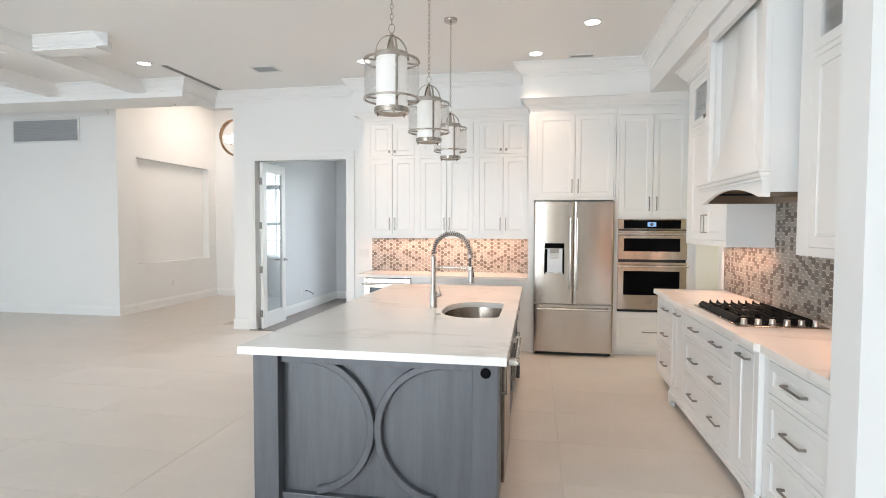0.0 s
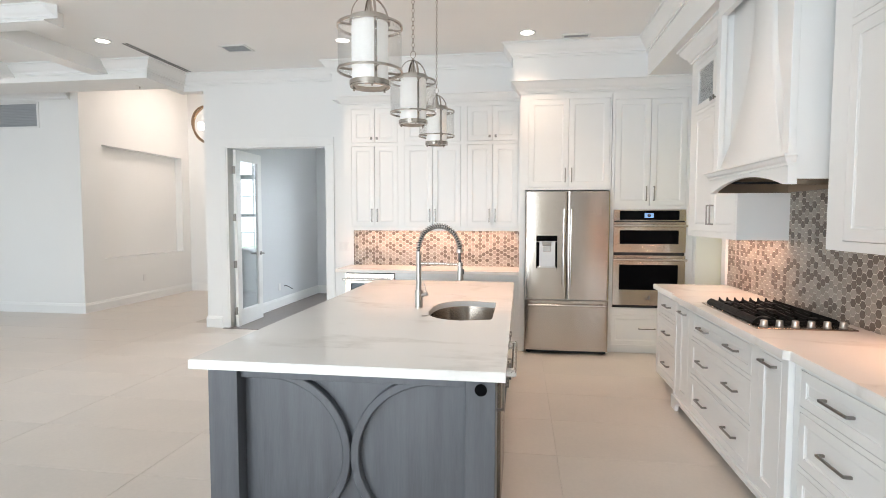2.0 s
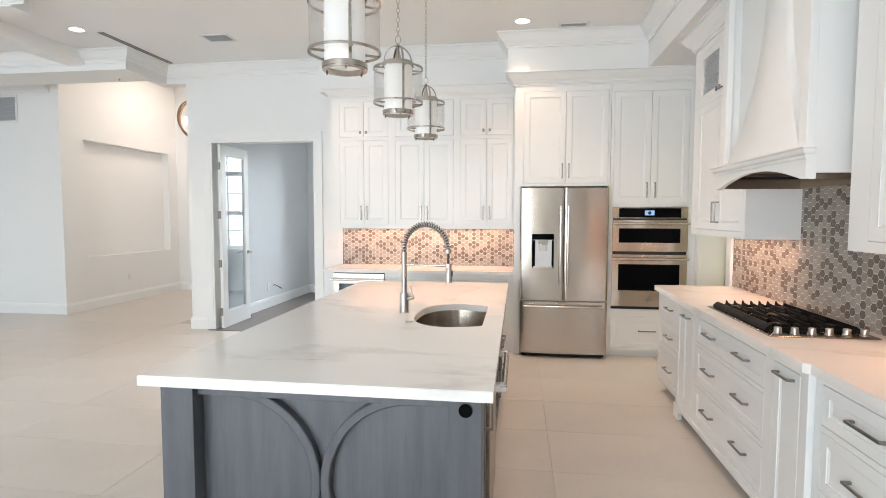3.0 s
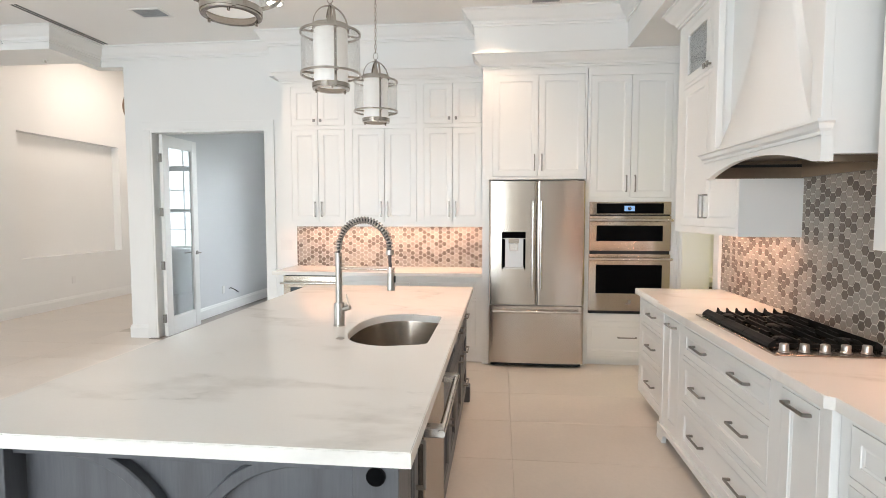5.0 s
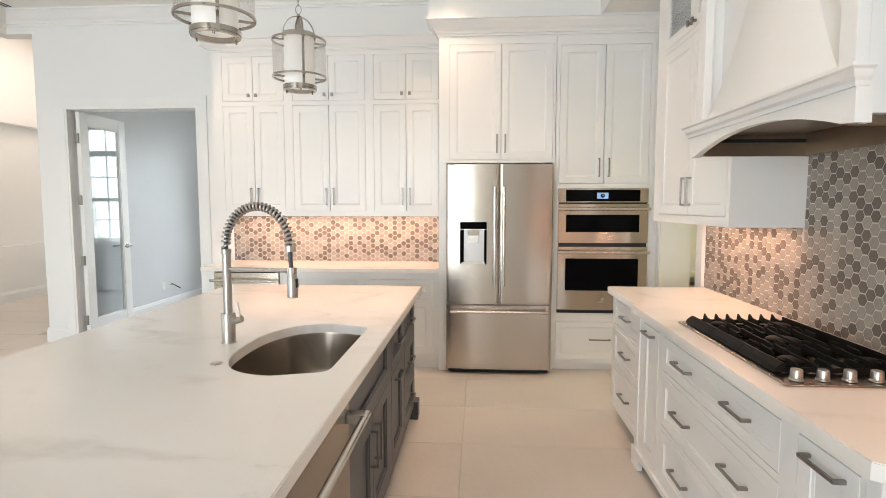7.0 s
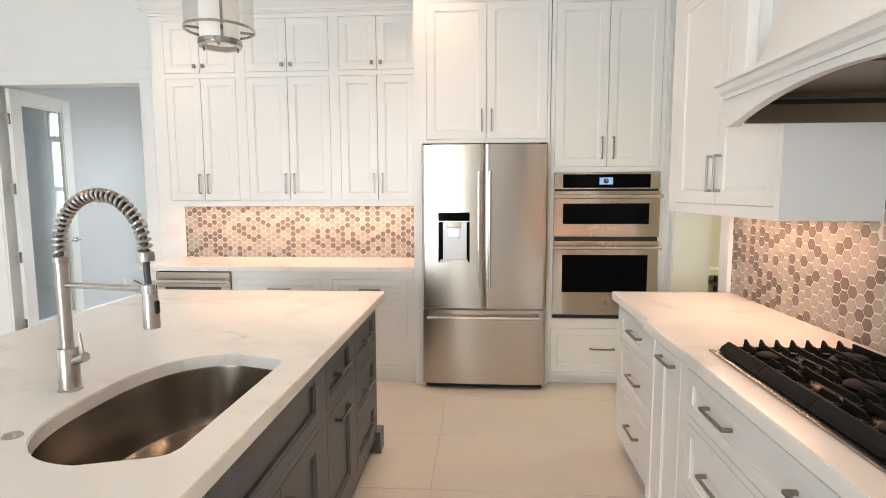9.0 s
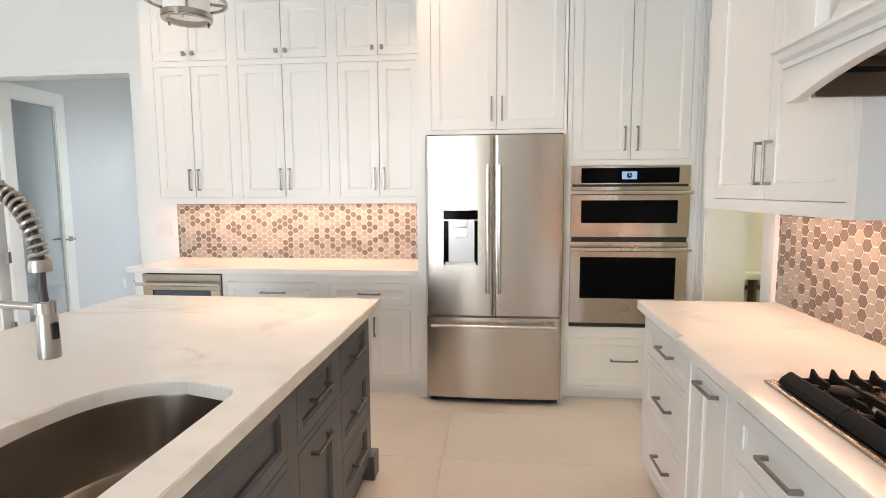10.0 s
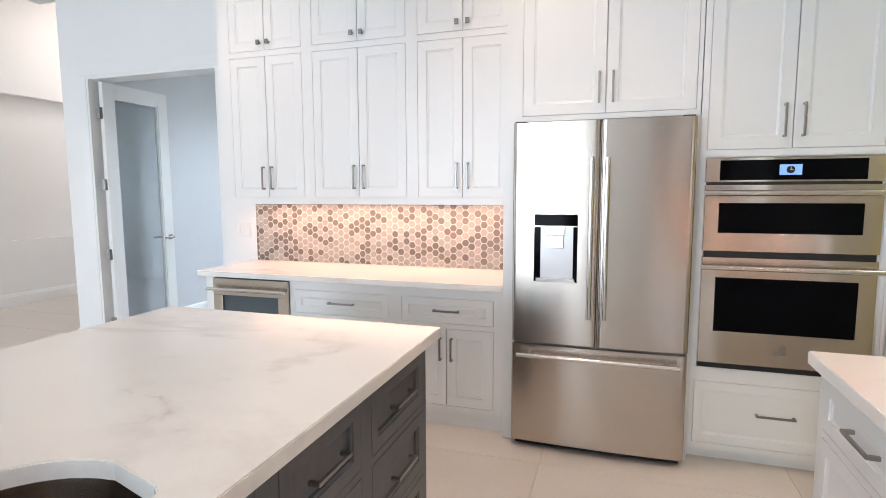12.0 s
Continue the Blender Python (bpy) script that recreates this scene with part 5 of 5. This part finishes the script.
gr = thing("air_grille", pose(-5.12, 10.75, 2.915), "white louvred return air grille high on the wall", "air vent")
for a, b, v0, v1 in [(-0.66, 0.66, -0.03, 0.0), (-0.66, 0.66, 0.345, 0.375), (-0.66, -0.625, 0.0, 0.345), (0.625, 0.66, 0.0, 0.345)]:
    part("frame", boxed(a, b, -0.014, 0.0, v0, v1, 0.002), WHITEP, gr)
part("backing", boxed(-0.625, 0.625, -0.003, -0.0005, 0.0, 0.345), GRILLE, gr)
for k in range(14):
    z = 0.012 + 0.0245 * k
    bm = bmesh.new()
    vs = [bm.verts.new(p) for p in ((-0.624, -0.004, z + 0.012), (0.624, -0.004, z + 0.012), (0.624, -0.013, z), (-0.624, -0.013, z))]
    ws = [bm.verts.new((v.co.x, v.co.y, v.co.z - 0.003)) for v in vs]
    bm.faces.new(vs)
    bm.faces.new(ws[::-1])
    for i in range(4):
        bm.faces.new((vs[i], vs[(i + 1) % 4], ws[(i + 1) % 4], ws[i]))
    part("slat", bm, GRILLE, gr)


def chandelier():
    c = thing("orb_chandelier", pose(-2.42, 12.1, 3.12), "open orb chandelier of dark wooden rings with white candle lamps", "chandelier")
    R = 0.34
    for k, tilt in enumerate((0, 60, 120)):
        bm = bmesh.new()
        rot = pose(0, 0, 0, 90, 0, tilt)
        ring(bm, (0, 0, 0), R, R - 0.018, -0.022, 0.022, 48)
        bmesh.ops.transform(bm, matrix=rot, verts=bm.verts)
        part("orb_ring", bm, BRONZE, c, "dark bent wood ring", True)
    for k in range(4):
        a = math.pi / 2 * k + 0.3
        bm = bmesh.new()
        sweep(bm, [(0, 0, -0.12), (0.08 * math.cos(a), 0.08 * math.sin(a), -0.14), (0.16 * math.cos(a), 0.16 * math.sin(a), -0.09)], 0.008, 8)
        part("arm", bm, NICKEL, c, "", True)
        bm = bmesh.new()
        lathe(bm, (0.16 * math.cos(a), 0.16 * math.sin(a), -0.09), [(0, 0), (0.045, 0.0), (0.05, 0.12), (0, 0.12)], 20)
        part("lamp_shade", bm, LAMP, c, "lit white glass shade", True)
    bm = bmesh.new()
    tube(bm, (0, 0, -0.14), (0, 0, 4.25 - 3.12), 0.007, 8)
    part("stem", bm, NICKEL, c)


chandelier()

# ---- small fittings ----
sw = thing("switch_plate", pose(0.685, NY, 1.135), "white three-gang light switch plate", "switch")
part("plate", boxed(-0.07, 0.07, -0.006, 0, -0.058, 0.058, 0.002), WHITEP, sw)
for k in (-1, 0, 1):
    part("rocker", boxed(k * 0.044 - 0.016, k * 0.044 + 0.016, -0.009, -0.006, -0.033, 0.033, 0.0015), WHITEP, sw)
ou = thing("wall_outlet", pose(-3.78, 12.1, 0.42), "white wall outlet low on the hall wall", "outlet")
part("plate", boxed(0, 0.006, -0.036, 0.036, -0.058, 0.058, 0.002), WHITEP, ou)
ou = thing("wall_outlet", pose(-1.05, 11.77, 0.345), "white wall outlet low on the office wall", "outlet")
part("plate", boxed(0, 0.006, -0.036, 0.036, -0.058, 0.058, 0.002), WHITEP, ou)
bm = bmesh.new()
sweep(bm, [(-1.05, 11.95, 0.34), (-1.00, 11.9, 0.36), (-0.93, 11.86, 0.345), (-0.85, 11.84, 0.31)], 0.006, 6)
solid("loose_cable", bm, BLACK, "short black cable sticking out of the office wall", "cable", smooth=True)

# pantry unit seen through the opening
pu = thing("pantry_rack", pose(5.9, 10.2, 0), "dark brown open rack with a white top in the pantry", "rack")
part("top", boxed(-0.86, 0.68, -0.32, 0.40, 0.78, 0.83, 0.003), TRIM, pu, "white top")
part("back", boxed(-0.84, 0.66, 0.36, 0.39, 0.0, 0.78), BLACK, pu)
RACK = material("rack_wood", (0.13, 0.105, 0.085), rough=0.5, var=0.2, scale=6, bump=0.1)
for k in range(6):
    part("shelf", boxed(-0.84, 0.66, -0.28, 0.36, 0.05 + 0.13 * k, 0.07 + 0.13 * k), RACK, pu)
for k in range(6):
    part("upright", boxed(-0.84 + 0.296 * k, -0.82 + 0.296 * k, -0.30, 0.35, 0.0, 0.78), RACK, pu)

# ---- pieces: backsplash hexagons and floor tiles ----


def stone(name, colour, var, island):
    """Honed stone for small tiles; its shade differs from piece to piece."""
    m = material(name, colour, rough=0.42, var=var, scale=22, bump=0.12, bump_scale=160, rough_var=0.1)
    n, l = m.node_tree.nodes, m.node_tree.links
    b = n["Principled BSDF"]
    base = b.inputs["Base Color"].links[0].from_socket
    src = n.new("ShaderNodeNewGeometry").outputs["Random Per Island"] if island else n.new("ShaderNodeObjectInfo").outputs["Random"]
    mr = n.new("ShaderNodeMapRange")
    mr.inputs["To Min"].default_value, mr.inputs["To Max"].default_value = 0.90, 1.10
    l.new(src, mr.inputs["Value"])
    hsv = n.new("ShaderNodeHueSaturation")
    l.new(base, hsv.inputs["Color"])
    l.new(mr.outputs[0], hsv.inputs["Value"])
    l.new(hsv.outputs[0], b.inputs["Base Color"])
    return m


PITCH = 0.051
SHADES = {"dark": (0.175, 0.141, 0.113), "mid": (0.35, 0.312, 0.266), "light": (0.40, 0.358, 0.308)}
HEX = {(k, i): stone("hex_" + k + ("_field" if i else ""), c, 0.10, i) for k, c in SHADES.items() for i in (False, True)}


def clip(poly, r):
    for axis, lim, sign in ((0, r[0], 1), (0, r[1], -1), (1, r[2], 1), (1, r[3], -1)):
        out = []
        for p, q in zip(poly, poly[1:] + poly[:1]):
            a, b = sign * (p[axis] - lim) >= -1e-9, sign * (q[axis] - lim) >= -1e-9
            if a:
                out.append(p)
            if a != b:
                t = (lim - p[axis]) / (q[axis] - p[axis])
                out.append((p[0] + t * (q[0] - p[0]), p[1] + t * (q[1] - p[1])))
        poly = out
        if len(poly) < 3:
            return []
    return poly


def tile_prism(bm, poly, depth, place):
    """A flat piece with a worn edge; place(a, b, out) sets it on its wall."""
    ca, cb = sum(p[0] for p in poly) / len(poly), sum(p[1] for p in poly) / len(poly)
    rings = []
    for f, d in ((1.0, 0.0), (1.0, depth * 0.6), (0.97, depth)):
        rings.append([bm.verts.new(place(ca + (a - ca) * f, cb + (b - cb) * f, d)) for a, b in poly])
    m = len(poly)
    for p, q in zip(rings, rings[1:]):
        for k in range(m):
            bm.faces.new((p[k], p[(k + 1) % m], q[(k + 1) % m], q[k]))
    bm.faces.new(rings[-1])


def hex_wall(parent, rects, choose, place, near, seed):
    rng = random.Random(seed)
    pitch, r = PITCH, PITCH / math.sqrt(3) - 0.0031
    step = pitch * math.sqrt(3) / 2
    a0, a1 = min(q[0] for q in rects), max(q[1] for q in rects)
    b0, b1 = min(q[2] for q in rects), max(q[3] for q in rects)
    shape = [(r * math.cos(math.pi / 3 * k), r * math.sin(math.pi / 3 * k)) for k in range(6)]
    meshes = {}
    for k in SHADES:
        bm = bmesh.new()
        tile_prism(bm, shape, 0.0024, lambda a, b, o: place(a, b, o) - place(0, 0, 0))
        meshes[k] = mesh_of("tile", bm, HEX[(k, False)])
    field = {k: bmesh.new() for k in SHADES}
    count = 0
    grid = {}
    for i in range(int((a1 - a0) / step) + 2):
        for j in range(int((b1 - b0) / pitch) + 2):
            odd = i % 2
            near_dark = sum(grid.get(q, 0) for q in ((i, j - 1), (i - 1, j - 1 + odd), (i - 1, j + odd)))
            dark = rng.random() < (0.34, 0.48, 0.40, 0.10)[near_dark]
            grid[(i, j)] = 1 if dark else 0
            kind = "dark" if dark else ("mid" if rng.random() < 0.5 else "light")
            ca, cb = a0 + i * step, b0 + j * pitch + (pitch / 2 if odd else 0)
            rect = rects[choose(ca, cb)]
            full = rect[0] <= ca - r and ca + r <= rect[1] and rect[2] <= cb - r and cb + r <= rect[3]
            if full and near(ca, cb) and count < 300:
                ob = new("tile", meshes[kind])
                ob.parent = parent
                ob.location = place(ca, cb, 0)
                count += 1
                continue
            poly = clip([(ca + a, cb + b) for a, b in shape], rect)
            if poly:
                tile_prism(field[kind], poly, 0.0024, place)
    for k, bm in field.items():
        tagged(part("tile_field", bm, HEX[(k, True)], parent, "small " + {"dark": "dark brown-grey", "mid": "grey-beige", "light": "pale beige"}[k] + " hexagon stone tiles"), kind="stuff")


back_splash = structure("backsplash_back", boxed(0.81, 2.925, NY - 0.004, NY - 0.0005, 0.9005, 1.353), TGROUT, "hexagon stone mosaic in beige and brown-grey")
hex_wall(back_splash, [(0.81, 2.925, 0.9005, 1.353)], lambda a, b: 0, lambda a, b, o: Vector((a, NY - 0.004 - o, b)), lambda a, b: a > 1.35, 4)
bm = bmesh.new()
box(bm, EX - 0.004, EX - 0.0005, 5.231, 8.46, 0.9055, 1.353)
box(bm, EX - 0.004, EX - 0.0005, 6.235, 7.354, 1.353, 1.72)
side_splash = structure("backsplash_cooktop", bm, TGROUT, "hexagon stone mosaic in beige and brown-grey")
hex_wall(side_splash, [(5.231, 8.46, 0.9055, 1.353), (6.235, 7.354, 0.9055, 1.72)], lambda a, b: 1 if b > 1.31 and 6.235 < a < 7.354 else 0,
         lambda a, b, o: Vector((EX - 0.004 - o, a, b)), lambda a, b: 6.0 < a < 7.2, 9)
structure("backsplash_trim", boxed(4.772, 4.7995, 8.445, 8.478, 0.905, 1.353), TRIM, "white edge trim of the backsplash")

TW, TD = 1.22, 0.61
bm = bmesh.new()
tile_prism(bm, [(-TW / 2 + 0.001, -TD / 2 + 0.001), (TW / 2 - 0.001, -TD / 2 + 0.001), (TW / 2 - 0.001, TD / 2 - 0.001), (-TW / 2 + 0.001, TD / 2 - 0.001)], 0.004, lambda a, b, o: Vector((a, b, o)))
# keep the worn edge of the large tiles narrow
for v in bm.verts:
    if v.co.z > 0.0035:
        v.co.x = math.copysign(TW / 2 - 0.0025, v.co.x)
        v.co.y = math.copysign(TD / 2 - 0.0025, v.co.y)
tile_mesh = mesh_of("tile", bm, TILE)
turn = random.Random(3)
for i in range(-10, 3):
    for j in range(-17, 10):
        x, y = 3.18 + (i + 0.5) * TW, 7.92 + (j + 0.5) * TD
        if y < -2.0 or (-1.3 < x < 2.6 and y > 10.4):
            continue
        ob = new("tile", tile_mesh)
        ob.parent = floor
        ob.location = (x, y, -0.004)
        ob.rotation_euler = (0, 0, math.pi * turn.randint(0, 1))

# sprinkler head under the header
sp = thing("sprinkler_head", pose(-1.95, 9.72, 3.20), "small white sprinkler head under the header", "sprinkler")
bm = bmesh.new()
lathe(bm, (0, 0, 0), [(0, -0.006), (0.04, -0.006), (0.042, 0.0)], 24)
part("flange", bm, WHITEP, sp, "", True)
bm = bmesh.new()
tube(bm, (0, 0, -0.03), (0, 0, -0.005), 0.009, 10)
part("nozzle", bm, NICKEL, sp, "small metal nozzle")
